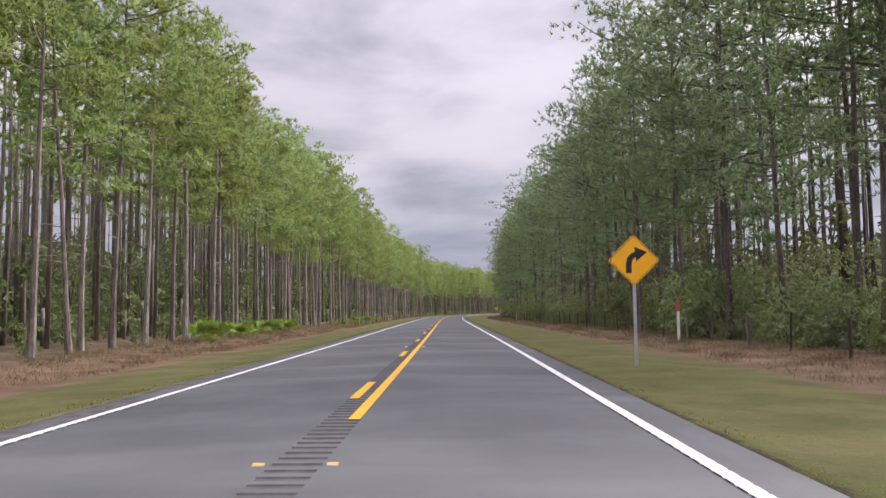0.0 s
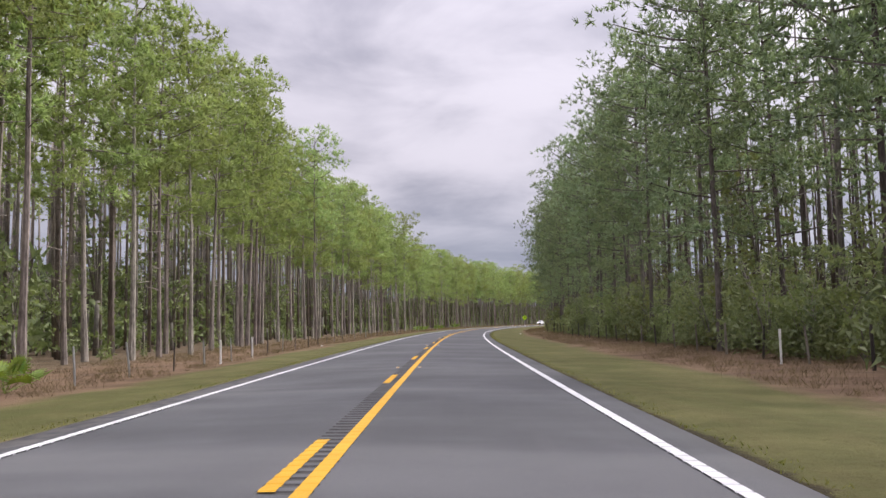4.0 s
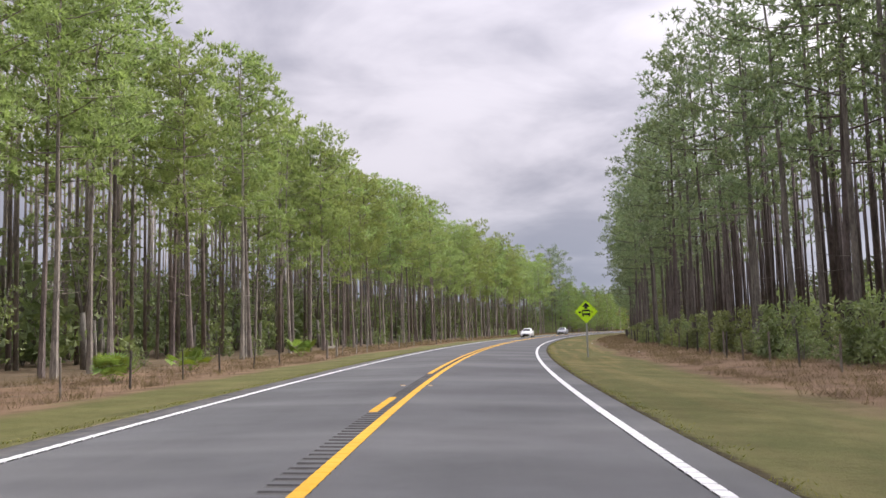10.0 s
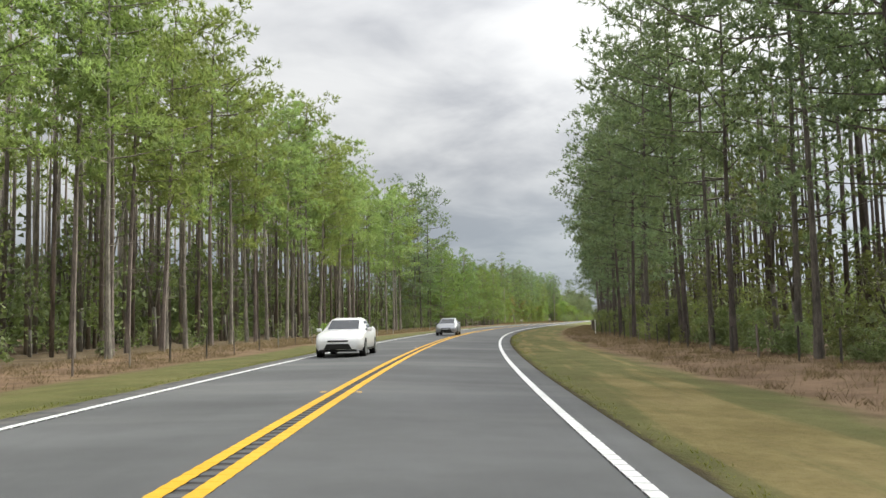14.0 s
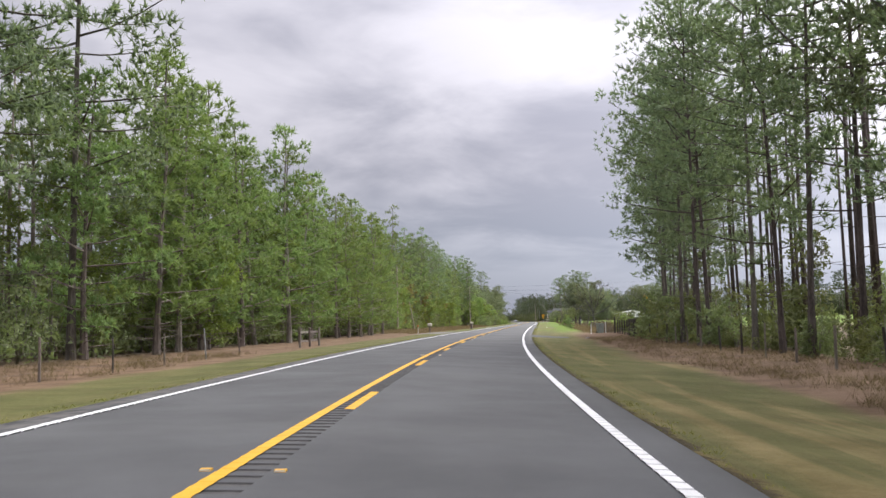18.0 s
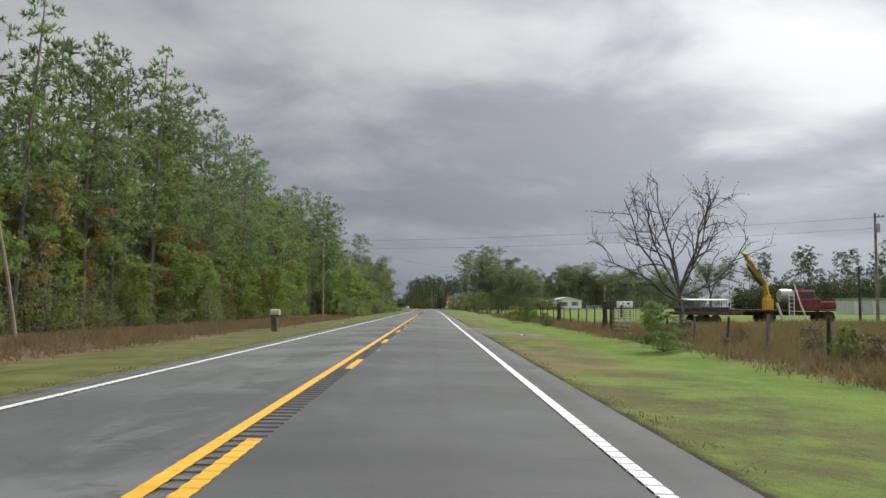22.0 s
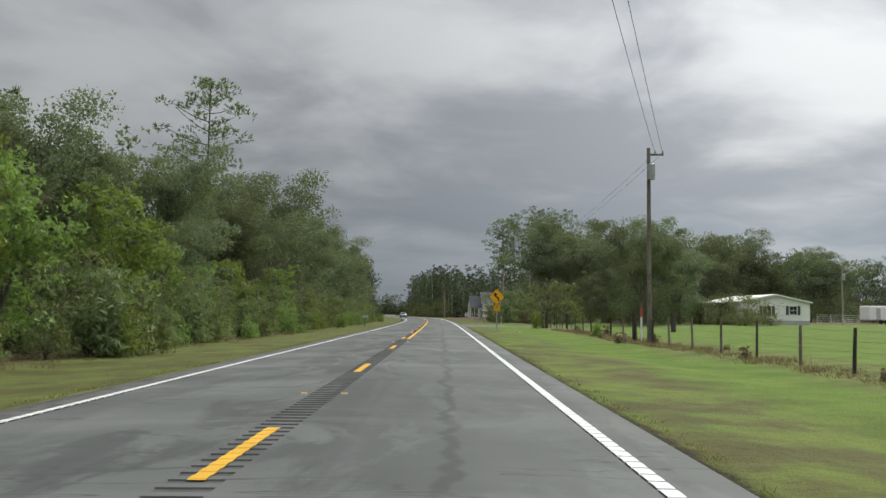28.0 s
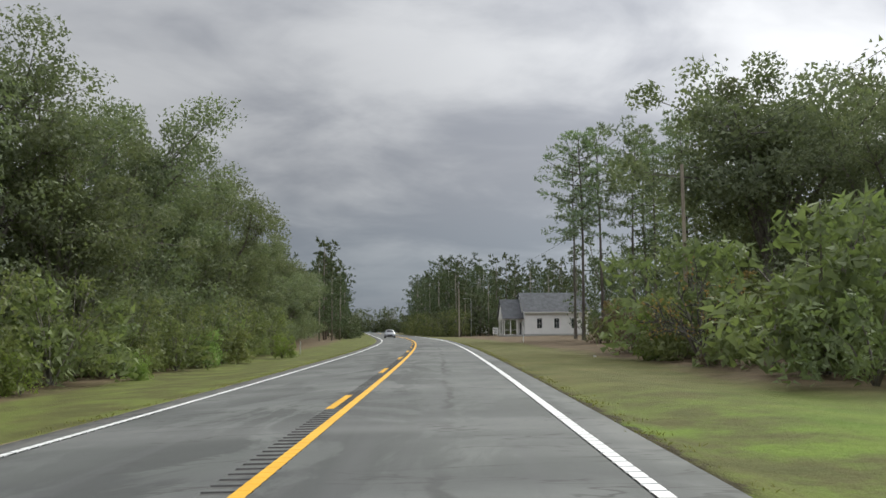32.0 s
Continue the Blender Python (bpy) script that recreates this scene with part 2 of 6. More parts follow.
    n.tree.links.new(n.add("ShaderNodeBump", {"Strength": 0.35, "Distance": 0.008, "Height": grain}).outputs[0], b.inputs["Normal"])
    n.add("ShaderNodeOutputMaterial", {0: b.outputs[0]})
    return m


def ground_material():
    m = bpy.data.materials.new("verge_and_forest_floor")
    m.use_nodes = True
    n = Nodes(m.node_tree)
    at = n.add("ShaderNodeTexCoord").outputs["Object"]
    lat = n.add("ShaderNodeAttribute", attribute_name="lat").outputs["Fac"]
    along = n.add("ShaderNodeAttribute", attribute_name="along").outputs["Fac"]
    own = n.add("ShaderNodeCombineXYZ", {0: lat, 1: n.math("MULTIPLY", along, 0.25), 2: 0.0}).outputs[0]
    edge = n.math("MULTIPLY", n.math("SUBTRACT", n.noise(own, 0.45, 5.0, 0.65), 0.5), 4.0)
    off = n.math("ADD", lat, edge)
    patch = n.noise(at, 0.5, 5.0, 0.65)
    blade = n.math("ADD", n.math("MULTIPLY", n.noise(at, 9.0, 4.0, 0.75), 0.6), n.math("MULTIPLY", n.noise(at, 38.0, 2.0), 0.4))
    green = n.mix(n.span(patch, 0.3, 0.7), (0.084, 0.092, 0.032), (0.146, 0.138, 0.057))
    lush = n.mix(n.span(patch, 0.3, 0.72), (0.088, 0.158, 0.018), (0.158, 0.23, 0.038))
    dead = n.mix(n.span(patch, 0.3, 0.7), (0.115, 0.072, 0.048), (0.225, 0.148, 0.10))
    litter = n.mix(n.span(patch, 0.3, 0.7), (0.085, 0.062, 0.042), (0.17, 0.125, 0.085))
    dirt = n.mix(n.span(blade, 0.3, 0.7), (0.13, 0.105, 0.08), (0.26, 0.22, 0.17))
    field = n.span(along, 555.0, 585.0)
    gold = n.mix(n.span(patch, 0.3, 0.7), (0.16, 0.125, 0.05), (0.27, 0.215, 0.10))
    sweep = n.noise(n.add("ShaderNodeCombineXYZ", {0: n.math("MULTIPLY", lat, 0.9), 1: n.math("MULTIPLY", along, 0.05), 2: 0.0}).outputs[0], 1.0, 4.0, 0.6)
    mown = n.mix(n.math("MULTIPLY", n.span(sweep, 0.46, 0.6, 0.0, 0.85), n.math("MULTIPLY", n.span(along, 250.0, 330.0, 0.08, 1.0), n.span(along, 490.0, 525.0, 1.0, 0.25))), green, gold)
    right = n.mix(n.span(off, 8.2, 9.6), mown, dead)
    right = n.mix(n.span(off, 14.0, 17.0), right, litter)
    tan = n.mix(n.span(patch, 0.3, 0.7), (0.12, 0.11, 0.042), (0.19, 0.162, 0.07))
    strip = n.mix(n.math("MULTIPLY", n.span(n.noise(own, 0.22, 4.0), 0.44, 0.56), n.span(along, 640.0, 700.0, 1.0, 0.3)), n.mix(n.span(patch, 0.4, 0.62), green, lush), tan)
    open_right = n.mix(n.span(off, 6.8, 8.6), strip, lush)
    open_right = n.mix(n.math("MULTIPLY", n.math("MULTIPLY", n.span(off, 10.5, 12.0), n.span(off, 14.5, 16.5, 1.0, 0.0)), n.span(along, 680.0, 720.0, 1.0, 0.35)), open_right, dead)
    open_right = n.mix(n.span(along, 835.0, 850.0), open_right, n.mix(n.span(off, 9.0, 11.0), green, litter))
    right = n.mix(field, right, open_right)
    left = n.mix(n.span(off, -6.8, -8.0), green, dead)
    left = n.mix(n.span(off, -12.0, -15.0), left, litter)
    open_left = n.mix(n.span(off, -8.6, -9.8), n.mix(n.span(patch, 0.4, 0.65, 0.0, 0.35), green, lush), dead)
    open_left = n.mix(n.span(along, 690.0, 715.0), open_left, n.mix(n.span(off, -9.8, -11.6), n.mix(n.span(patch, 0.4, 0.65, 0.0, 0.45), green, lush), litter))
    left = n.mix(n.span(along, 565.0, 590.0), left, open_left)
    col = n.mix(n.span(lat, -0.5, 0.5), left, right)
    rim = n.math("ABSOLUTE", n.math("ADD", n.math("SUBTRACT", lat, 0.1), n.math("MULTIPLY", edge, 0.12)))
    soil = n.mix(n.span(blade, 0.3, 0.7), (0.03, 0.025, 0.019), (0.085, 0.068, 0.046))
    ragged = n.math("MULTIPLY", n.math("SUBTRACT", n.noise(n.add("ShaderNodeCombineXYZ", {0: lat, 1: along, 2: 0.0}).outputs[0], 1.3, 5.0, 0.7), 0.5), 0.9)
    col = n.mix(n.span(n.math("ADD", rim, ragged), 4.40, 4.52, 0.9, 0.0), col, n.mix(n.span(lat, -0.5, 0.5), dirt, soil))
    col = n.mix(n.span(blade, 0.36, 0.62, 0.0, 0.55), col, n.mix(0.6, (0.05, 0.05, 0.022), col))
    col = n.mix(n.span(n.noise(own, 1.6, 5.0, 0.7), 0.42, 0.66, 0.0, 0.4), col, n.mix(0.5, (0.12, 0.085, 0.045), col))
    b = n.add("ShaderNodeBsdfPrincipled", {"Base Color": col, "Roughness": 0.95, "Specular IOR Level": 0.1})
    n.tree.links.new(n.add("ShaderNodeBump", {"Strength": 0.9, "Distance": 0.06, "Height": n.math("ADD", blade, n.noise(at, 3.0, 3.0))}).outputs[0], b.inputs["Normal"])
    n.add("ShaderNodeOutputMaterial", {0: b.outputs[0]})
    return m


asphalt, turf = road_material(), ground_material()
# Slot floors, a darker grey than the road around them.
groove_floor = material("groove_asphalt", (0.06, 0.058, 0.057), (0.095, 0.092, 0.09), scale=6.0, fine=60.0, rough=0.9, bump=0.3)
line_yellow = material("yellow_road_paint", (0.61, 0.32, 0.016), (0.73, 0.412, 0.032), scale=1.5, fine=40.0, rough=0.6, bump=0.2)
# Grey for the gaps between raised blocks; their shade is put into the colour.
line_gap_shade = material("worn_white_paint", (0.20, 0.20, 0.202), (0.36, 0.36, 0.36), scale=3.0, fine=40.0, rough=0.75, bump=0.2)
line_white = material("white_road_paint", (0.62, 0.62, 0.62), (0.78, 0.78, 0.78), scale=1.5, fine=40.0, rough=0.6, bump=0.2)

# ---- road alignment: turn in degrees over each 25 m, from 25 m behind the start ----
TURNS = [0.682, 0.476, 0.268, 0.077, -0.033, -0.097, -0.233, -0.526, -0.93, -1.345, -1.74, -2.081, -2.255, -2.2, -1.995, -1.811, -1.806, -2.002, -2.243, -2.283, -2.055, -1.564, -0.983, -0.477, -0.156, -0.042, -0.029, -0.02, 0.036, 0.074, 0.073, 0.06, 0.086, 0.162, 0.289, 0.486, 0.782, 1.152, 1.544, 1.544, 1.544, 1.544, 1.544, 1.544, 1.544]
STATION = np.arange(-60.0, 1300.0, 1.0)
bend = np.interp(STATION, -25.0 + 25.0 * np.arange(len(TURNS)), np.radians(TURNS) / 25.0)
bend[STATION > 940] = bend[-1] * np.clip(1 - (STATION[STATION > 940] - 940) / 60, 0, 1)
HEAD = np.cumsum(bend)
HEAD -= np.interp(0, STATION, HEAD)
EAST, NORTH = np.cumsum(-np.sin(HEAD)), np.cumsum(np.cos(HEAD))
EAST, NORTH = EAST - np.interp(0, STATION, EAST), NORTH - np.interp(0, STATION, NORTH)


BANKS = [-0.82, -0.61, -0.36, 0.02, 0.44, 0.78, 0.74, 0.87, 1.13, 1.12, 1.37, 1.67, 1.21, 0.08, -0.63, -0.61, -0.63, -1.27, -1.85, -1.90, -1.64, -1.24, -0.78, -0.31]
TILT = np.tan(np.radians(np.interp(STATION, -50.0 + 50.0 * np.arange(len(BANKS)), BANKS)))


def crown(s, l):
    """Height of the road's surface: a low crown, banked in the bends."""
    return -0.0219 * np.abs(l) - l * np.interp(s, STATION, TILT)


def land(s, lat):
    """Height of the ground at a station and an offset to the right of the road's middle."""
    a = np.abs(lat)
    z = crown(s, np.clip(lat, -8.0, 8.0)) + np.interp(a, [0, 4.2, 4.8, 7.0, 9.5, 12.0, 16.0, 25.0, 60.0, 200.0], [0.0, 0.0, -0.04, -0.03, -0.12, -0.03, 0.0, 0.1, 0.45, 0.6])
    return z + np.where(a > 5, 0.05 * np.sin(s * 0.21 + lat) * np.sin(s * 0.057 - lat * 0.4), 0)


def spot(s, lat, z=None):
    h = np.interp(s, STATION, HEAD)
    x, y = np.interp(s, STATION, EAST) + lat * np.cos(h), np.interp(s, STATION, NORTH) + lat * np.sin(h)
    return np.stack(np.broadcast_arrays(x, y, land(s, lat) if z is None else z), -1)


def place(s, lat, turn=0.0, size=1.0, z=None, tall=None):
    """The pose of a thing that stands beside the road: its x to the road's right, its y ahead."""
    x, y, zz = spot(float(s), float(lat), z)
    return (Matrix.Translation((x, y, zz)) @ Matrix.Rotation(float(np.interp(s, STATION, HEAD)) + radians(turn), 4, "Z")
            @ Matrix.Diagonal((size, size, tall or size, 1)))


# ---- mesh helpers ----
def mesh_of(name, verts, faces, mats, index=None, smooth=False):
    me = bpy.data.meshes.new(name)
    me.from_pydata([tuple(v) for v in verts] if not isinstance(verts, np.ndarray) else verts.tolist(), [], faces if isinstance(faces, list) else faces.tolist())
    for m in (mats if isinstance(mats, (list, tuple)) else [mats]):
        me.materials.append(m)
    if index is not None:
        me.polygons.foreach_set("material_index", np.asarray(index, np.int32))
    if smooth:
        me.polygons.foreach_set("use_smooth", np.ones(len(me.polygons), bool))
    me.update()
    return me


def part(name, geo, mat, parent, label=""):
    """One mesh object under a thing or a part. geo: a bmesh, or verts and faces."""
    if isinstance(geo, bmesh.types.BMesh):
        me = bpy.data.meshes.new(name)
        geo.to_mesh(me)
        geo.free()
        me.materials.append(mat)
    else:
        me = mesh_of(name, geo[0], geo[1], mat)
    ob = new(name, me)
    ob.parent = parent
    if label:
        ob["label"] = label
    return ob


def thing(name, label, category, m=None, group="", kind=""):
    ob = tagged(new(name), label, category, group, kind)
    if m is not None:
        ob.matrix_basis = m
    return ob


def box(x, y, z, cx=0.0, cy=0.0, cz=0.0, bevel=0.0, m=None):
    """A box of that size around a middle, with bevelled edges."""
    bm = bmesh.new()
    bmesh.ops.create_cube(bm, size=1.0, matrix=(m or Matrix()) @ Matrix.Translation((cx, cy, cz)) @ Matrix.Diagonal((x, y, z, 1)))
    if bevel:
        bmesh.ops.bevel(bm, geom=bm.edges[:], offset=bevel, segments=1, affect="EDGES")
    return bm


def merge(*bms):
    out = bms[0]
    for b in bms[1:]:
        me = bpy.data.meshes.new("tmp")
        b.to_mesh(me)
        b.free()
        out.from_mesh(me)
        bpy.data.meshes.remove(me)
    return out


def rod(points, radii, sides=8):
    """A tapered tube along points."""
    pts = np.asarray(points, float)
    rad = np.broadcast_to(radii, (len(pts),))
    verts, faces = [], []
    along = np.gradient(pts, axis=0)
    for k, (p, d, r) in enumerate(zip(pts, along, rad)):
        d = d / (np.linalg.norm(d) + 1e-9)
        a = np.cross(d, (1.0, 0.1, 0) if abs(d[2]) > 0.7 else (0, 0, 1.0))
        a /= np.linalg.norm(a)
        b = np.cross(d, a)
        for j in range(sides):
            q = 2 * math.pi * j / sides
            verts.append(p + r * (math.cos(q) * a + math.sin(q) * b))
        if k:
            o = (k - 1) * sides
            faces += [[o + j, o + (j + 1) % sides, o + sides + (j + 1) % sides, o + sides + j] for j in range(sides)]
    n = len(verts)
    faces.append(list(range(sides))[::-1])
    faces.append(list(range(n - sides, n)))
    return np.array(verts), faces


def join(*geos):
    verts, faces, o = [], [], 0
    for v, f in geos:
        verts.append(np.asarray(v))
        faces += [[i + o for i in q] for q in f]
        o += len(v)
    return np.concatenate(verts), faces


# ---- the road and the ground ----
def midline(s):
    """Offset of the painted centre line from the road's middle."""
    return np.interp(s, [0, 400, 440, 500, 600, 700, 740, 780], [0.12, 0.11, 0.05, -0.02, 0.04, -0.04, 0.05, 0.13])


def ribbon(name, stations, lats, mat, height, kind="structure", label="", category="", smooth=True, index=None, shift=None):
    """A strip along the road with corners at the given offsets; shift: moves all of it sideways, station by station."""
    s, l = np.meshgrid(stations, lats, indexing="ij")
    if shift is not None:
        l = l + shift(s)
    v = spot(s, l, height(s, l)).reshape(-1, 3)
    n, m = s.shape
    k = (np.arange(n - 1)[:, None] * m + np.arange(m - 1)).ravel()
    me = mesh_of(name, v, np.stack([k, k + 1, k + m + 1, k + m], 1), mat, smooth=smooth, index=None if index is None else index(s[:-1, :-1].ravel(), l[:-1, :-1].ravel()))
    for key, val in (("lat", l), ("along", s)):
        me.attributes.new(key, "FLOAT", "POINT").data.foreach_set("value", val.ravel().astype(np.float32))
    return tagged(new(name, me), label, category, kind=kind)


GROUND_LATS = [-600, -250, -120, -70, -45, -32, -24, -19, -16, -14, -12, -10.5, -9, -8, -7, -6.2, -5.5, -5, -4.7, -4.35, -4.25, -3.9, 4.2, 4.38, 4.46,
               4.8, 5.1, 5.5, 6, 6.7, 7.5, 8.5, 9.5, 10.5, 12, 14, 16, 19, 24, 32, 45, 70, 120, 250, 600]
ribbon("ground", np.arange(-60, 1260, 3.0), GROUND_LATS, turf, lambda s, l: np.where((l > -4.3) & (l < 4.42), land(s, l) - 0.2, land(s, l)),
       label="grass verges, brown grass and pine litter", category="ground")
ribbon("road", np.arange(-60, 1260, 2.0), [-4.3, -4.29, -3.4, -2.6, -1.7, -0.9, -0.45], asphalt, lambda s, l: crown(s, l) - np.where(l < -4.295, 0.3, 0.0),
       label="grey two-lane asphalt road, oncoming lane", category="road")
ribbon("road", np.arange(-60, 1260, 2.0), [0.45, 0.9, 1.8, 2.7, 3.4, 4.0, 4.42, 4.43], asphalt, lambda s, l: crown(s, l) - np.where(l > 4.425, 0.3, 0.0),
       label="grey two-lane asphalt road with worn shoulder", category="road")

PERIOD, DEEP = 0.305, 0.014
steps = np.concatenate([[k, k + 0.14, k + 0.155, k + 0.29] for k in np.arange(-40, 960, PERIOD)])
steps = np.concatenate([steps, np.arange(960, 1260, 3.0)])


def slot(s):
    f = np.mod(s + 40.0, PERIOD)
    return (f > 0.154) & (f < 0.292) & (s < 959.5)


def milled(s, l):
    return crown(s, l) - np.where(slot(s) & (np.abs(l - midline(s)) < 0.232), DEEP, 0.0)


def middle_strip(s):
    """Keeps the outer seams straight and the milled slots under the paint."""
    return midline(s) * np.array([0, 1, 1, 1, 1, 0])


ribbon("road_middle", steps, [-0.45, -0.235, -0.225, 0.225, 0.235, 0.45], [asphalt, groove_floor], milled, label="milled centre rumble strip in grey asphalt", category="rumble strip",
       smooth=False, index=lambda s, l: np.where(slot(s) & (np.abs(l - midline(s) + 0.225) < 0.001), 1, 0), shift=middle_strip)


def stripe(name, s0, s1, lat, width, mat, label, category, dip=0.25):
    st = steps[(steps >= s0) & (steps <= s1)]
    st = np.unique(np.concatenate([[s0], st, [s1]]))
    return ribbon(name, st, [lat - width / 2, lat + width / 2], mat, lambda s, l: crown(s, l) + 0.005 + (milled(s, l) - crown(s, l)) * dip, label=label, category=category, smooth=False, shift=midline)


DASH0, MIDLINE = 0.9, 0.15
for s0, s1, lat in ((10.6, 468, MIDLINE), (281.3, 468, -MIDLINE), (468, 690, -MIDLINE), (768, 1200, MIDLINE)):
    stripe("solid_line", s0, s1, lat, 0.15, line_yellow, "solid yellow centre line of worn road paint", "road marking")
for k in range(1, 84):
    s0 = DASH0 + 12.192 * k - (0.5 if k > 30 else 0.0)
    if s0 < 275 or s0 > 768:
        lat = -MIDLINE
    elif 460 < s0 < 684:
        lat = MIDLINE
    elif 684 <= s0 <= 768:
        lat = 0.0
    else:
        continue
    tagged(stripe("dash_line", s0, s0 + 3.05, lat, 0.15, line_yellow, "yellow dash of worn road paint", "road marking", 0.5), group="dashes of the centre line")
edge_steps = np.concatenate([[k, k + 0.24, k + 0.25, k + 0.295] for k in np.arange(-40, 960, PERIOD)] + [np.arange(960, 1260, 4.0)])


def raised(s, l):
    f = np.mod(s + 40.0, PERIOD)
    return crown(s, l) + 0.004 + np.where(((f < 0.245) | (f > 0.304)) & (s < 959), 0.012, 0.0)


def edge_shift(s):
    return np.interp(s, [0, 100, 350, 520, 575, 640, 690, 760], [0.0, 0.03, 0.03, 0.0, -0.14, -0.15, -0.02, -0.03])


for lat, shift in ((-3.586, None), (3.778, edge_shift)):
    ribbon("edge_line", edge_steps, [lat - 0.074, lat + 0.074], [line_white, line_gap_shade], raised, shift=shift, index=lambda s, l: np.where((np.mod(s + 40.0, PERIOD) > 0.248) & (np.mod(s + 40.0, PERIOD) < 0.29) & (s < 958), 1, 0), label="white profiled edge line of thick road paint", category="road marking", smooth=False)

# ---- trees ----
rng = np.random.default_rng(7)


def unit(v):
    return v / (np.linalg.norm(v, axis=-1, keepdims=True) + 1e-9)


def leaves(at, size, r, up=0.5):
    """Small pointed leaves at the places, turned at random."""
    n = len(at)
    d = unit(r.normal(0, 1, (n, 3)) + (0, 0, 0.15))
    side = unit(np.cross(d, r.normal(0, 1, (n, 3)) + (0, 0, up)))
    ln = size * r.uniform(0.6, 1.3, (n, 1))
    v = np.stack([at - d * ln * 0.4 - side * ln * 0.33, at - d * ln * 0.4 + side * ln * 0.33, at + d * ln * 0.6], 1).reshape(-1, 3)
    return v, np.arange(3 * n).reshape(-1, 3)


def sprays(mid, rad, each, size, slim, r, squash=0.65, ruffle=0.6, rise=0.25):
    """Leaves that clothe uneven clumps, lying like shingles on their outsides."""
    mid, rad = np.repeat(np.asarray(mid), each, 0), np.repeat(np.asarray(rad), each)[:, None]
    n = len(mid)
    out = unit(r.normal(0, 1, (n, 3)) + (0, 0, 0.2))
    at = mid + out * (rad * r.uniform(0.35, 1.05, (n, 1)) ** 0.8) * (1, 1, squash)
    face = unit(out + r.normal(0, ruffle, (n, 3)))
    d = unit(np.cross(face, r.normal(0, 1, (n, 3))) + out * rise)
    side = np.cross(face, d)
    ln = size * r.uniform(0.6, 1.35, (n, 1))
    v = np.stack([at - d * ln * 0.4 + side * ln * slim, at - d * ln * 0.4 - side * ln * slim, at + d * ln * 0.6], 1).reshape(-1, 3)
    return v, np.arange(3 * n).reshape(-1, 3)


def tufts(mid, rad, each, size, slim, r, squash=0.6, per=7):
    """Needles that burst from many points on the upper sides of clumps."""
    count = max(each // per, 1)
    mid, rad = np.repeat(np.asarray(mid), count, 0), np.repeat(np.asarray(rad), count)[:, None]
    n = len(mid)
    out = unit(r.normal(0, 1, (n, 3)) + (0, 0, 0.3))
    at = np.repeat(mid + out * (rad * r.uniform(0.15, 1.0, (n, 1)) ** 0.6) * (1, 1, squash), per, 0)
    d = unit(np.repeat(out, per, 0) * 0.7 + r.normal(0, 0.6, (n * per, 3)) + (0, 0, 0.3))
    side = unit(np.cross(d, r.normal(0, 1, (n * per, 3)))) * (size * slim)
    ln = size * r.uniform(0.65, 1.25, (n * per, 1))
    v = np.stack([at - d * ln * 0.15 + side, at - d * ln * 0.15 - side, at + d * ln * 0.85], 1).reshape(-1, 3)
    return v, np.arange(3 * n * per).reshape(-1, 3)


def pine_geo(h, base, reach, limbs, seed, each=140, size=0.42, slim=0.1, tall_top=False, thick=0.15, puff=0.95):
    """Trunk with limbs, and needles in flat clumps, of a pine: h high, its crown from base up."""
    r = np.random.default_rng(seed)
    k = np.linspace(0, 1, 9)
    sway = np.cumsum(r.normal(0, 0.09, (9, 2)), 0) * k[:, None] + k[:, None] * r.normal(0, 0.35, 2)
    stem = np.column_stack([sway, k * h])
    rad = thick * (1 - 0.8 * k) + 0.05 * np.exp(-k * 30)
    geos = [rod(stem, rad, 7)]
    mid, big = [], []
    for i in range(limbs):
        u = (i + r.uniform(0, 0.8)) / limbs
        z = base + (h - base) * u
        q = i * 2.4 + r.normal(0, 0.45)
        prof = (0.62 + 0.85 * u) * max(1 - u, 0.03) ** 0.45 if not tall_top else (1 - u) ** 0.8
        ln = reach * prof * r.uniform(0.55, 1.25) + 0.3
        lift = 0.08 + 0.5 * u + r.normal(0, 0.1)
        o = np.array([np.interp(z, stem[:, 2], stem[:, 0]), np.interp(z, stem[:, 2], stem[:, 1]), z])
        d = np.array([math.cos(q), math.sin(q), 0.0])
        tt = np.linspace(0, 1, 4)
        line = o + d * (ln * tt)[:, None] + np.array([0, 0, 1.0]) * (ln * lift * tt ** 1.5)[:, None]
        geos.append(rod(line, 0.045 * (ln / 3) * (1 - 0.75 * tt) + 0.008, 3))
        for f in (0.55, 1.0)[0 if ln > 1.1 else 1:]:
            mid.append(o + d * (ln * f) + np.array([0, 0, ln * lift * f ** 1.5]) + r.normal(0, 0.14, 3) * ln * (1, 1, 0.35))
            big.append(puff * r.uniform(0.65, 1.35) * (0.75 + 0.09 * ln))
    for i in range(9):
        z = base * r.uniform(0.35, 1.0)
        q = r.uniform(0, 6.28)
        ln = r.uniform(0.5, 1.9)
        o = np.array([np.interp(z, stem[:, 2], stem[:, 0]), np.interp(z, stem[:, 2], stem[:, 1]), z])
        geos.append(rod([o, o + np.array([math.cos(q), math.sin(q), 0.1]) * ln], [0.025, 0.006], 3))
    return join(*geos), tufts(mid, big, each, size, slim, r, 0.48)


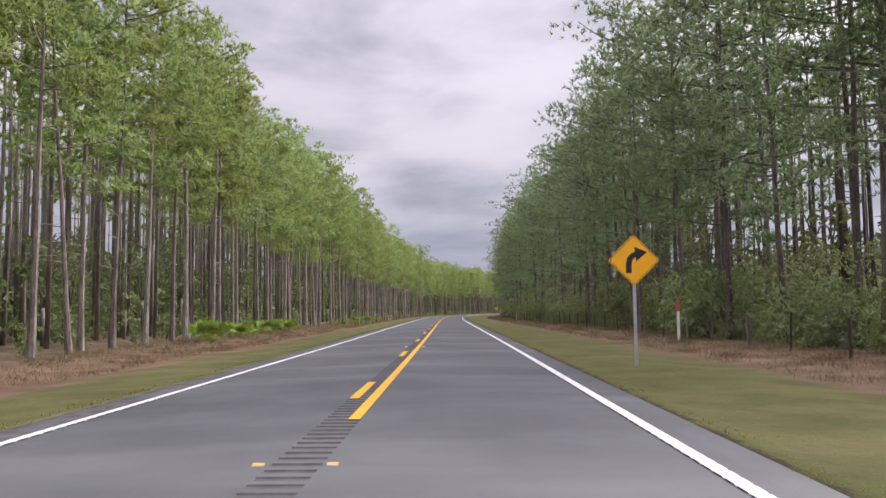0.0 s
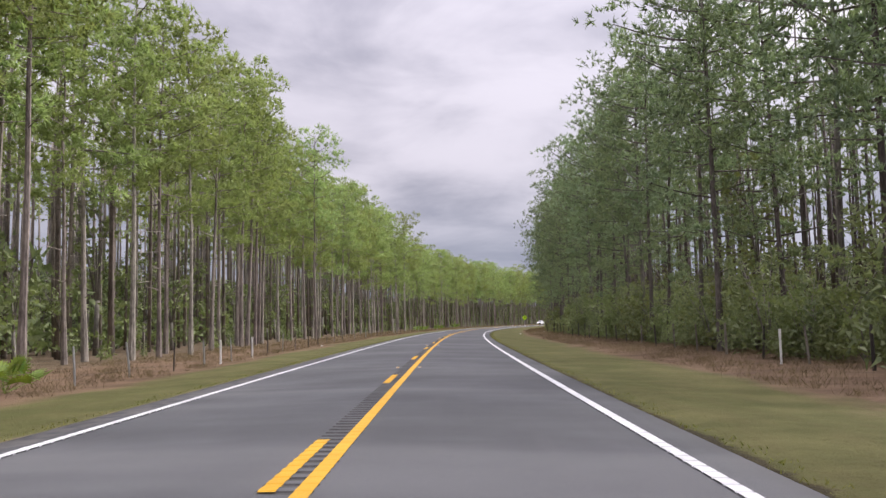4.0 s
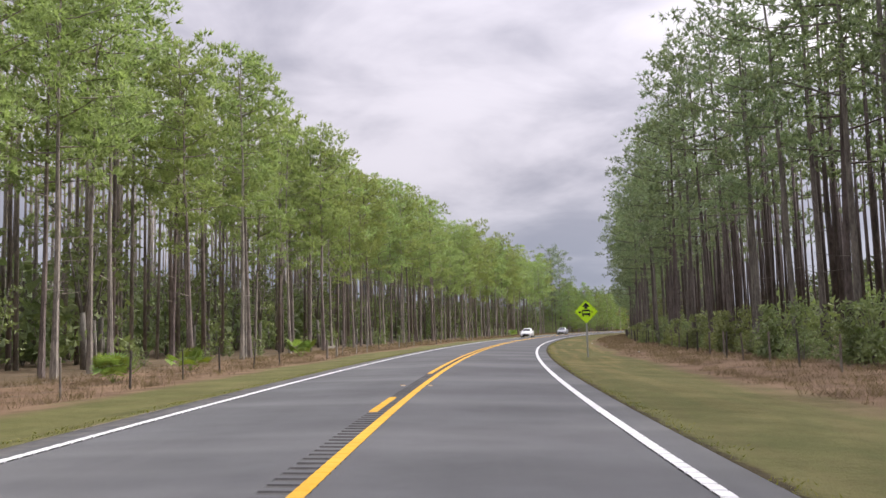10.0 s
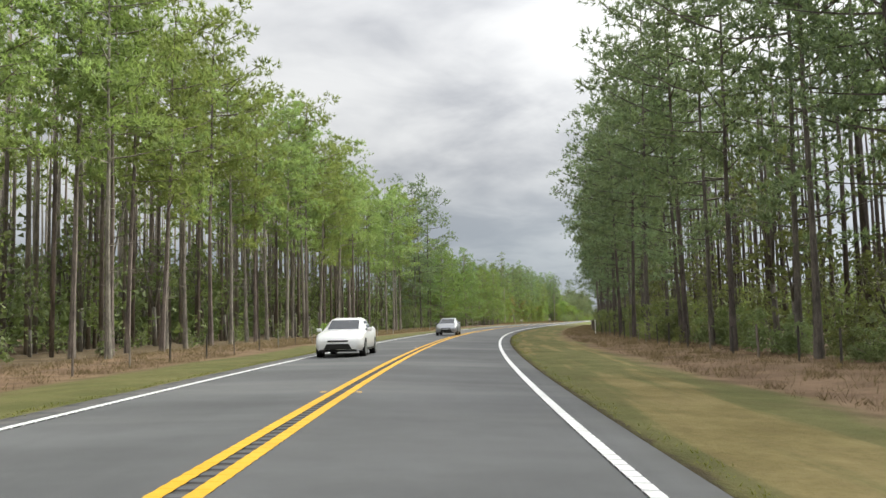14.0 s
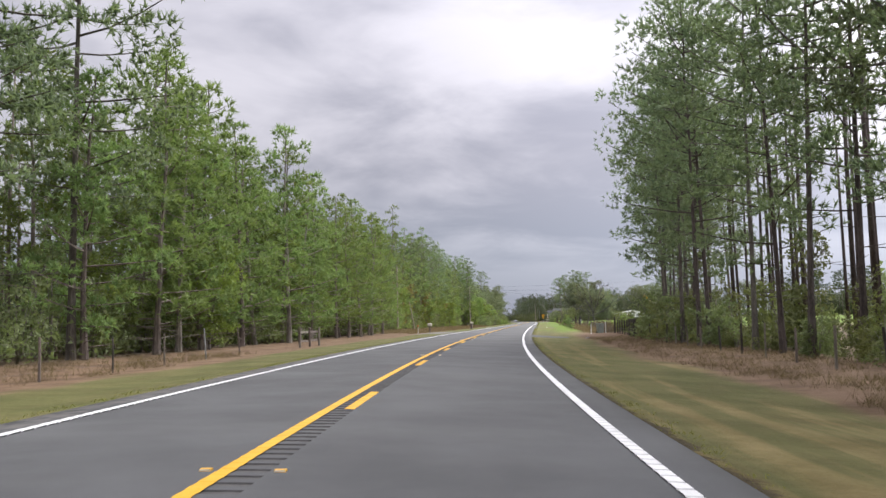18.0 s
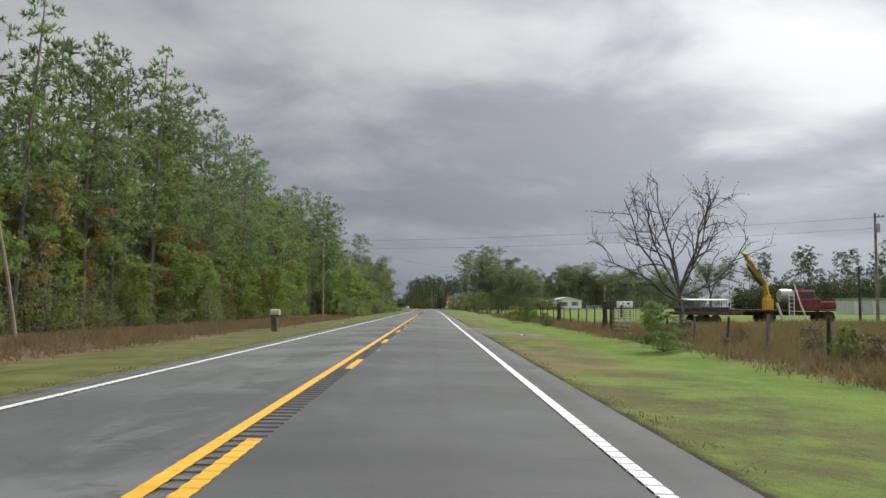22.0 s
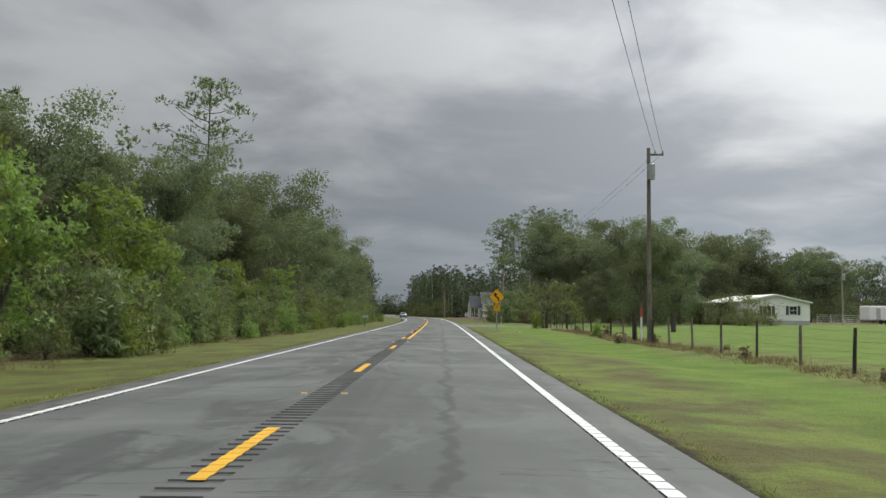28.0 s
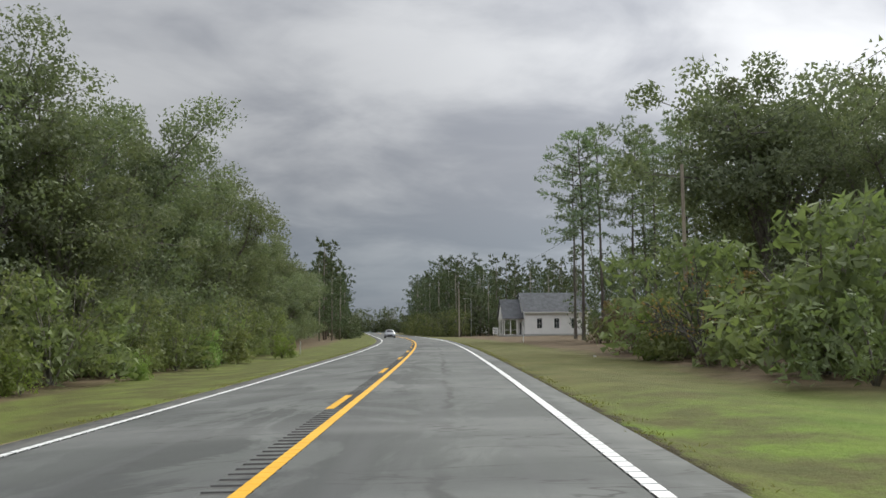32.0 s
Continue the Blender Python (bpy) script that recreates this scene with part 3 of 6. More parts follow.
def broadleaf_geo(h, wide, seed, n_leaf=2600, size=0.3, trunk=0.28, low=0.25, limbs=8):
    """Forked trunk with limbs, and leaves in uneven clumps."""
    r = np.random.default_rng(seed)
    fork = h * r.uniform(0.2, 0.32)
    geos = [rod([(0, 0, 0), (0.05, 0.03, fork * 0.5), (0.1, 0, fork)], [trunk * 1.2, trunk, trunk * 0.85], 7)]
    clumps = []
    for i in range(limbs):
        q = i * 6.283 / limbs + r.normal(0, 0.3)
        far = wide * r.uniform(0.35, 1.0)
        end = np.array([math.cos(q) * far, math.sin(q) * far, h * r.uniform(0.5, 0.97)])
        o = np.array([0.1, 0, fork * r.uniform(0.8, 1.0)])
        bendp = (o + end) / 2 + r.normal(0, 0.35, 3) + (0, 0, 0.08 * h)
        geos.append(rod([o, bendp, end], [trunk * 0.5, trunk * 0.28, 0.03], 5))
        for j in range(6):
            e2 = end + r.normal(0, 1, 3) * (wide * 0.22, wide * 0.22, h * 0.07)
            e2[2] = min(e2[2], h)
            geos.append(rod([bendp * 0.5 + end * 0.5, e2], [trunk * 0.15, 0.012], 3))
            clumps.append((e2, wide * r.uniform(0.16, 0.33)))
        for j in range(3):
            clumps.append((bendp * (1 - 0.3 * j) + end * 0.3 * j + r.normal(0, 0.4, 3), wide * r.uniform(0.18, 0.32)))
    for i in range(34):
        q, f = r.uniform(0, 6.283), r.uniform(0.3, 1.0)
        clumps.append((np.array([math.cos(q) * wide * f, math.sin(q) * wide * f, h * r.uniform(low, 0.55)]), wide * r.uniform(0.2, 0.34)))
    mid, rad = np.array([c for c, _ in clumps]), np.array([q for _, q in clumps])
    mid[:, 2] = np.maximum(mid[:, 2], rad * 0.6 + 0.2)
    return join(*geos), sprays(mid, rad, max(n_leaf // len(clumps), 4), size, 0.37, r, 0.7, 0.6, 0.3)


def shrub_geo(h, wide, seed, n_leaf=700, size=0.2):
    r = np.random.default_rng(seed)
    geos, mid = [], []
    for i in range(9):
        q, far = r.uniform(0, 6.283), wide * r.uniform(0.15, 0.75)
        end = np.array([math.cos(q) * far, math.sin(q) * far, h * r.uniform(0.35, 0.95)])
        geos.append(rod([(0, 0, -0.1), end * (0.35, 0.35, 0.5), end], [0.03, 0.02, 0.006], 3))
        mid += [end * (1, 1, 0.85), end * (0.85, 0.85, 0.45), end * (1.1, 1.1, 0.2)]
    mid = np.array(mid)
    rad = r.uniform(0.14, 0.3, len(mid)) * (wide + h) / 2
    mid[:, 2] = np.maximum(mid[:, 2], rad * 0.5)
    v, f = sprays(mid, rad, max(n_leaf // len(mid), 4), size, 0.26, r, 0.8, 0.65, 0.5)
    v[:, 2] = np.abs(v[:, 2])
    return join(*geos), (v, f)


def saw_palmetto(seed, fans=15):
    """Fan leaves on stalks, close to the ground; each fan is a part."""
    r = np.random.default_rng(seed)
    ob = thing("saw_palmetto", "saw palmetto with yellow-green fan leaves", "palmetto")
    for i in range(fans):
        q, out, up = r.uniform(0, 6.283), r.uniform(0.3, 1.3), r.uniform(0.45, 1.2)
        end = np.array([math.cos(q) * out, math.sin(q) * out, up])
        a, n = unit(end + (0, 0, 0.3)), unit(np.cross(end, (0, 0, 1.0)))
        v, f = rod([(0, 0, 0), end], [0.015, 0.01], 3)
        v, f = list(v), [list(x) for x in f]
        for j in range(13):
            t = (j - 6) / 6 * 1.75
            d = a * math.cos(t) + n * math.sin(t)
            w2 = np.cross(d, np.cross(a, n)) * 0.07
            o = len(v)
            v += [end, end + d * 0.4 + w2, end + d * 0.72 - (0, 0, 0.06), end + d * 0.4 - w2]
            f.append([o, o + 1, o + 2, o + 3])
        part("fan", (np.array(v), f), palm_leaves, ob)
    return ob


def tree_kind(name, label, category, geo, wood, leaf, trunk_name="trunk", crown_name="crown"):
    """The first of a kind of tree, with its parts; placed later."""
    ob = thing(name, label, category)
    part(trunk_name, geo[0], wood, ob)
    part(crown_name, geo[1], leaf, ob)
    return ob


def scatter(kinds, spots, group):
    """Set trees of the kinds at (station, offset, size, turn); the first of each kind stands at its first spot."""
    used = set()
    for i, (s, lat, size, turn) in enumerate(spots):
        ob = kinds[i % len(kinds)]
        lean = Matrix.Rotation(radians(1.6) * math.sin(s * 7.3 + lat * 3.1), 4, "X")
        m = place(s, lat, turn, size) @ lean
        if ob.name in used or ob.get("group"):
            copy_thing(ob, m)
        else:
            ob.matrix_basis = m
            tagged(ob, group=group)
            used.add(ob.name)


tall = [tree_kind("slash_pine", "tall slash pine with bare grey-brown trunk and high green crown", "tree",
                  pine_geo(18.9 + 0.7 * (i % 3), (10.2, 8.8, 7.4, 9.6, 8.2, 11.0)[i], 3.2, 26, 20 + i, thick=0.14), bark, needles) for i in range(6)]
# Near-side pines: the darker bark and needles carry their backlit shade.
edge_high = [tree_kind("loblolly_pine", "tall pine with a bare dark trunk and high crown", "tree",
                       pine_geo(20.5 + 0.8 * i, (9.0, 10.5, 7.5)[i], 3.9, 19, 40 + i, puff=1.1, thick=0.165), backlit_bark, deep_needles) for i in range(3)]
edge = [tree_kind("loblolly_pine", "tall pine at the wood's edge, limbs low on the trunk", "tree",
                  pine_geo(19.5 + 0.8 * (i % 3), (4.2, 7.6, 5.6, 9.4)[i], 4.3, 30, 44 + i, puff=1.06, thick=0.145), backlit_bark, deep_needles) for i in range(4)]
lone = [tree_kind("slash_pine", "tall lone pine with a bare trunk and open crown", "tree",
                  pine_geo(22.0, 11.0 + i, 3.9, 28, 50 + i, puff=1.0, thick=0.19), backlit_bark, deep_needles) for i in range(2)]
young = [tree_kind("young_pine", "young pine, branched to the ground, fresh green", "tree",
                   pine_geo(11 + i, 1.2, 2.7, 36, 60 + i, 98, 0.36, tall_top=True, thick=0.13, puff=0.72), bark, young_needles) for i in range(3)]
middle = [tree_kind("loblolly_pine", "slim dark green pine in the roadside wood", "tree",
                    pine_geo(15 + 1.2 * i, (3.5, 5.5, 2.0)[i], 2.3, 32, 66 + i, 98, 0.38, thick=0.14, puff=0.8, tall_top=i == 2), bark, (needles, deep_needles, young_needles)[i]) for i in range(3)]
oak = [tree_kind("oak_tree", "spreading live oak with dark dense foliage", "tree", broadleaf_geo(12.5 + i, 5.2, 80 + i, 24000, 0.195, low=0.06, limbs=8), oak_bark, oak_leaves) for i in range(3)]
light = [tree_kind("broadleaf_tree", "slender broadleaf tree with light green leaves", "tree", broadleaf_geo(9 + i, 2.6, 90 + i, 3600, 0.28, 0.12, 0.1), oak_bark, light_leaves) for i in range(2)]
rusty = [tree_kind("broadleaf_tree", "slender broadleaf tree turning rusty yellow", "tree", broadleaf_geo(10, 2.2, 96, 2600, 0.26, 0.12, 0.15), oak_bark, rusty_leaves)]
brush = [tree_kind("shrub", "dense dark green roadside shrub", "shrub", shrub_geo(2.3, 1.9, 100 + i, 1900, 0.19), oak_bark, brush_leaves, "stem", "foliage") for i in range(3)]
fresh = [tree_kind("shrub", "bushy fresh green sapling", "shrub", shrub_geo(3.4, 1.7, 105 + i, 1500, 0.21), oak_bark, light_leaves, "stem", "foliage") for i in range(2)]
bushy = [tree_kind("young_pine", "bushy little pine, dense to the ground", "tree", pine_geo(2.6 + 0.3 * i, 0.15, 1.15, 26, 120 + i, 154, 0.24, 0.13, True, 0.05, 0.5), bark, young_needles) for i in range(2)]
dead = [tree_kind("shrub", "tangled grey-brown dead brush along the fence", "shrub", shrub_geo(1.9, 1.4, 130 + i, 1500, 0.15), oak_bark, dead_twigs, "stem", "foliage") for i in range(2)]
palm = [saw_palmetto(110 + i) for i in range(2)]


def rows_of(s0, s1, lats, gap, jitter, size=(0.9, 1.1), r=rng):
    out = []
    for lat in lats:
        for s in np.arange(s0, s1, gap):
            out.append((s + r.normal(0, jitter), lat + np.clip(r.normal(0, jitter * 0.6), -1.6, 1.6), r.uniform(*size), r.uniform(0, 360)))
    return out


scatter(tall, rows_of(14, 255, [-14.2], 2.9, 1.4, (0.88, 1.08)) + rows_of(257, 345, [-14.4], 2.9, 1.4, (0.78, 0.95)) + rows_of(347, 478, [-14.2], 2.9, 1.4, (0.86, 1.06)), "pines along the oncoming side")
scatter(edge_high, rows_of(272, 383, [15.2], 3.6, 1.2, (0.9, 1.08)) + rows_of(24, 100, [17.2], 8.0, 1.2, (0.95, 1.05)), "pines along the near side")
scatter(edge, rows_of(20, 80, [15.1], 3.9, 1.1, (0.92, 1.08)) + rows_of(82, 108, [15.4], 6.5, 1.1, (0.92, 1.08)) + rows_of(108, 270, [15.1], 3.9, 1.1, (0.92, 1.08)) + rows_of(385, 535, [15.0], 3.9, 1.1, (0.92, 1.08)) + [(538, 17.5, 1.0, 20), (541, 20.5, 1.02, 150), (545, 18.0, 0.95, 70), (557, 21.0, 1.0, 0), (562, 19.8, 1.05, 99), (563.5, 20.4, 1.08, 200), (560.5, 22.6, 1.12, 310), (566, 22.0, 1.05, 45), (553, 25, 1.0, 31)], "pines along the near side")
scatter(edge, [(488, -13.6, 1.02, 200), (491, -15.2, 1.1, 0), (495, -14.0, 1.12, 90)], "pines along the oncoming side")
scatter(lone, [(918, 18.8, 1.03, 10), (924, 22.5, 1.1, 80), (927, 27, 1.06, 140), (931, 30, 1.1, 250), (912, 25, 0.86, 50), (921, 33, 1.05, 190), (915, 29.5, 1.0, 310), (926, 19.6, 0.88, 120), (794.5, -18.2, 0.9, 60)], "lone pines")
scatter(young, rows_of(497, 522, [-13.2, -16.2], 3.3, 0.9, (1.0, 1.2)) + rows_of(522, 562, [-13.2, -16.2], 3.2, 0.9, (0.74, 1.04)), "young pines")
scatter(bushy, [(597.8, 10.1, 0.60, 0), (646.2, 10.6, 0.71, 40), (648.0, 11.2, 0.64, 90), (644.6, 11.4, 0.46, 150), (664.8, 10.9, 0.52, 200), (590.2, 12.7, 0.45, 20), (633.0, 10.9, 0.6, 70)], "bushy little pines")
scatter(middle, rows_of(564, 600, [-18.6], 3.3, 1.0, (0.72, 1.04)) + rows_of(600, 724, [-18.6], 3.3, 1.0, (0.9, 1.24)) + rows_of(724, 742, [-17.6], 3.3, 1.0, (0.78, 0.98)) + [(709, -16.0, 1.2, 15), (713, -15.6, 1.16, 120), (717.5, -15.2, 1.12, 250), (721, -16.0, 1.06, 80)] + [(628, -18.2, 1.2, 10), (631, -19.0, 1.26, 80), (634, -18.0, 1.15, 200)], "pines along the oncoming side")
scatter(light, rows_of(568, 690, [-17.8], 6.0, 1.6, (0.55, 1.05)) + rows_of(500, 562, [-14.5], 9.0, 1.6, (0.6, 0.9)) + rows_of(702, 772, [-13.4], 4.4, 1.3, (0.75, 1.06)) + rows_of(772, 800, [-13.2], 8.5, 1.5, (0.6, 0.95)), "broadleaf trees along the oncoming side")
scatter(rusty, [(556, -15.5, 0.7, 0), (618, -19, 1.0, 90), (652, -19, 0.9, 200), (868, 16.5, 0.55, 40), (900, 17.6, 0.55, 120), (640, -19, 1.1, 10), (630, -18.2, 1.0, 60), (596, -19.5, 1.1, 140), (604, -18.6, 0.9, 20), (664, -18, 0.8, 70), (612, -19, 1.15, 111)], "rusty broadleaf trees")
scatter(oak, rows_of(716, 744, [-18.5], 6.5, 1.4, (0.66, 0.8)) + rows_of(744, 798, [-16.8], 5.8, 1.4, (0.86, 1.02)) + rows_of(800, 817, [-17.2], 5.8, 1.2, (1.3, 1.45)) + rows_of(824, 848, [-17.2], 6.2, 1.2, (1.2, 1.35)) + rows_of(853, 874, [-17.0], 6.2, 1.2, (1.1, 1.25)) + rows_of(878, 900, [-17.0], 6.0, 1.2, (1.2, 1.4)) + rows_of(903, 960, [-16.8], 6.0, 1.4, (0.88, 1.1)) + [(825.5, 26.0, 1.28, 0), (836, 30, 1.22, 60), (846, 34, 1.15, 200), (858, 31, 1.15, 100), (872, 27, 1.2, 300), (882, 24.0, 2.1, 20), (888, 28.5, 2.0, 210), (866, 36, 1.25, 130), (895, 30, 1.45, 77), (853, 36, 1.2, 260), (864, 30, 1.2, 80), (840, 35, 1.1, 310), (852, 27, 0.85, 190), (572, 21.5, 0.5, 12), (566, 19.6, 0.42, 200)]
        + [(868 + 9 * i, 48 + 9 * i - 4 * (i % 2), 1.25 + 0.1 * (i % 3), 70 * i) for i in range(7)] + [(885, 60, 1.5, 0), (880, 75, 1.45, 50), (872, 88, 1.5, 99), (862, 102, 1.45, 150)], "oaks")
scatter(brush, rows_of(20, 250, [15.4], 2.9, 0.8, (0.7, 1.4)) + rows_of(250, 505, [15.0], 3.2, 0.8, (0.4, 0.95)) + rows_of(505, 548, [15.0], 2.6, 0.8, (0.6, 1.25)) + [(846, 11.8, 1.2, 0), (850, 12.5, 1.6, 40), (855, 13.0, 1.7, 80), (860, 12.2, 1.5, 200), (864, 12.8, 1.8, 120), (869, 13.2, 1.5, 30), (853, 16, 1.9, 10), (874, 14.5, 1.2, 99), (838, 15.6, 1.5, 20), (842, 17.5, 1.8, 70), (846, 19.5, 2.0, 130), (835, 19.0, 1.6, 210), (850, 20.5, 2.0, 300), (857, 18.0, 2.1, 15), (862, 17.0, 2.0, 88)]
        + rows_of(700, 900, [-11.2], 4.2, 0.8, (0.7, 1.25)), "roadside shrubs")
scatter(dead, rows_of(557, 612, [13.2], 2.5, 0.8, (0.45, 0.9)) + rows_of(622, 800, [12.6], 7.0, 1.5, (0.25, 0.5)) + [(768.5, 11.2, 0.75, 0), (871, 12.2, 1.7, 20), (868.5, 13.6, 1.5, 90), (848, 14, 1.3, 50), (857, 11.8, 1.2, 10), (836, 15, 0.9, 70), (841, 14.2, 1.0, 33), (897, 16.4, 2.2, 15), (902, 18.6, 2.5, 140), (899, 20.5, 2.3, 260)], "dead brush")
scatter(fresh, rows_of(740, 890, [-10.3], 8.0, 1.5, (0.6, 1.1)) + [(714, 13.2, 0.55, 0), (728, 12.8, 0.5, 40), (781, 12.4, 0.6, 90), (807, 11.6, 0.75, 10), (667, 10.8, 0.6, 20), (672, 12.2, 0.7, 70), (102, -11.5, 0.7, 0), (862, 10.9, 0.9, 44), (560.5, 14.6, 1.15, 15), (562.0, 15.4, 0.9, 80)], "fresh green saplings")
scatter(palm, [(46 + 2.6 * i, -11.6 - 1.1 * (i % 3), 0.8, 64 * i) for i in range(12)] + [(115 + 1.1 * i, -9.8 - 0.8 * (i % 3), 0.75, 50 * i) for i in range(10)] + [(262 + 1.3 * i, -10.8 - (i % 2), 0.7, 70 * i) for i in range(6)] + [(283, -11, 0.8, 0), (291, -11.5, 0.8, 50), (308, -11.2, 0.9, 70), (743, -10.4, 1.0, 10), (744.2, -10.9, 1.0, 80), (430, -11.5, 0.9, 0), (432, -11.8, 1.0, 30)], "palmettos by the fence")


def triangles(geo):
    out = []
    for f in geo[1]:
        out += [[f[0], f[i], f[i + 1]] for i in range(1, len(f) - 1)]
    return np.asarray(geo[0]), np.array(out)


def woods(name, label, kinds, spots, mats, category="woods"):
    """Many plants that nobody could count, joined into one."""
    vs, fs, ms, o = [], [], [], 0
    pick = np.random.default_rng(len(spots))
    for s, lat, size, turn in spots:
        m = np.array(place(s, lat, turn, size))
        for k, (v, f) in enumerate(kinds[pick.integers(len(kinds))]):
            vs.append(v @ m[:3, :3].T + m[:3, 3])
            fs.append(f + o)
            ms.append(np.full(len(f), k, np.int32))
            o += len(v)
    v, f, mi = np.concatenate(vs), np.concatenate(fs), np.concatenate(ms)
    me = bpy.data.meshes.new(name)
    me.vertices.add(len(v))
    me.vertices.foreach_set("co", v.ravel().astype(np.float32))
    me.loops.add(f.size)
    me.loops.foreach_set("vertex_index", f.ravel().astype(np.int32))
    me.polygons.add(len(f))
    me.polygons.foreach_set("loop_start", np.arange(len(f), dtype=np.int32) * 3)
    me.polygons.foreach_set("material_index", mi)
    for m in mats:
        me.materials.append(m)
    me.update(calc_edges=True)
    return tagged(new(name, me), label, category, kind="stuff")


def plain_pine(h, base, reach, seed, limbs=14, each=21, thick=0.15, tall_top=False):
    leaf = pine_geo(h, base, reach, limbs, seed, each, 0.78 if each < 25 else 0.55, 0.2 if each < 25 else 0.13, tall_top, thick, 0.8)[1]
    return [triangles(rod([(0, 0, 0), (0.1, 0, h * 0.5), (0, 0.1, h)], [thick, thick * 0.7, 0.03], 4)), leaf]


def plain_leafy(h, wide, seed, n, size):
    wood, leaf = broadleaf_geo(h, wide, seed, n, size, 0.15, 0.1, 4)
    return [triangles(wood), triangles(leaf)]


def plain_shrub(h, wide, seed, n, size):
    wood, leaf = shrub_geo(h, wide, seed, n, size)
    return [triangles(wood), triangles(leaf)]


far_pines = [plain_pine(19.5, 9.0, 3.0, 200 + i) for i in range(4)]
back_pines = [plain_pine(19.5, 9.5, 3.0, 204 + i, 16, 35) for i in range(4)]
bare_stems = [[triangles(rod([(0, 0, -0.2), (0.12 * i, 0, 9), (0.05, 0.12, 18)], [0.15, 0.11, 0.05], 4))] for i in range(3)]
far_thicket = [plain_shrub(9.0, 3.4, 270 + i, 520, 0.95) for i in range(3)]
low_pines = [plain_pine(14, 2.5, 2.8, 210 + i, 18, 42, 0.12) for i in range(3)]
far_oaks = [plain_leafy(12, 4.5, 220 + i, 2300, 0.33) for i in range(3)]
belt_pines = [plain_pine(19, 11.5, 3.2, 240 + i, 22, 70, 0.16) for i in range(3)]
mid_under = [plain_shrub(5.0, 2.4, 250 + i, 430, 0.36) for i in range(3)]
near_under = [plain_shrub(5.0, 2.4, 260 + i, 950, 0.24) for i in range(3)]
under = [plain_shrub(5.0, 2.4, 230 + i, 170, 0.62) for i in range(3)]
woods("pine_woods", "deep pine plantation behind the first row", back_pines, rows_of(-20, 485, [-17.5, -21, -25.5, -32], 4.8, 1.3), [bark, needles])
# Rows from 76 to 114 m are added to keep the sun off the road.
woods("pine_woods", "pine woods behind the first row", back_pines, rows_of(0, 76, [21.0, 27, 34], 5.2, 1.4) + rows_of(76, 114, [23.0, 27, 34], 5.2, 1.2) + rows_of(114, 200, [21.0, 27, 34], 5.2, 1.4) + rows_of(200, 480, [21.0, 29], 5.6, 1.4) + rows_of(480, 540, [22.0], 6.5, 1.4), [backlit_bark, deep_needles])
woods("pine_stems", "close-set bare pine trunks deep in the plantation", bare_stems, rows_of(-20, 488, [-20, -24, -28, -32, -37, -43], 3.1, 1.1), [bark])
woods("pine_stems", "close-set bare dark pine trunks deep in the wood", bare_stems, rows_of(255, 390, [19, 22.5, 26, 30, 34], 3.4, 1.0) + rows_of(0, 255, [24, 30, 36], 3.8, 1.0) + rows_of(390, 540, [21, 24, 30], 5.0, 1.0), [backlit_bark])
slim_leafy = [plain_leafy(9.5, 1.9, 280 + i, 420, 0.34) for i in range(3)]
woods("understorey", "thin brown-green saplings standing among the pines", slim_leafy, rows_of(0, 488, [-18.5, -23, -29], 5.2, 1.8, (0.5, 1.05)), [oak_bark, brush_leaves])
woods("understorey", "dense dark saplings at the edge of the wood", slim_leafy + near_under, rows_of(36, 262, [17.6, 20.5], 3.9, 1.2, (0.45, 1.05)) + rows_of(384, 470, [17.6, 20.5], 4.0, 1.2, (0.45, 1.05)) + rows_of(470, 540, [17.6], 4.0, 1.2, (0.35, 0.7)), [oak_bark, far_leaves])
woods("undergrowth", "tall dark bushes at the edge of the wood", near_under, rows_of(96, 205, [15.2], 3.0, 0.9, (0.75, 1.2)) + rows_of(30, 96, [16.2], 4.0, 0.9, (0.5, 0.95)), [oak_bark, far_leaves])
woods("undergrowth", "shaded thicket below the young pines", near_under, rows_of(486, 562, [-15.0, -19.5], 3.0, 1.0, (0.5, 1.05)), [oak_bark, brush_leaves])
# Added backing that closes the gaps; its dark leaves stand in for inner shade.
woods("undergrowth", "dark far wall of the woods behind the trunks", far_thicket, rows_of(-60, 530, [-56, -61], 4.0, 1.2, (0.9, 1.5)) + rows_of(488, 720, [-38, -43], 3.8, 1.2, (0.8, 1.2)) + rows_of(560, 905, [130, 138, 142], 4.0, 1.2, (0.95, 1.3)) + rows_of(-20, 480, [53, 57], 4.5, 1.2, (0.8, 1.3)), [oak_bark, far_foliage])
woods("undergrowth", "brown-green undergrowth deep in the pine woods", under, rows_of(-10, 490, [-22.5, -27, -36], 5.0, 1.5, (0.8, 1.6)) + rows_of(0, 535, [33], 4.8, 1.5, (0.9, 1.5)) , [oak_bark, brush_leaves])
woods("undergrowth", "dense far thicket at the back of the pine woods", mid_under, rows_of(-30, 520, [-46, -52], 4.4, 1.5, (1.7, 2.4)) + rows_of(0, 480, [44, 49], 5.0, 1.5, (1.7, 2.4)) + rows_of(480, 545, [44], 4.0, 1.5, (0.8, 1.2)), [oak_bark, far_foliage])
woods("undergrowth", "low green undergrowth at the wood's edge", under, rows_of(10, 490, [-15.5, -19], 5.5, 1.5, (0.18, 0.4)) + rows_of(10, 530, [17.5, 21], 4.0, 1.5, (0.3, 0.7)), [oak_bark, brush_leaves])
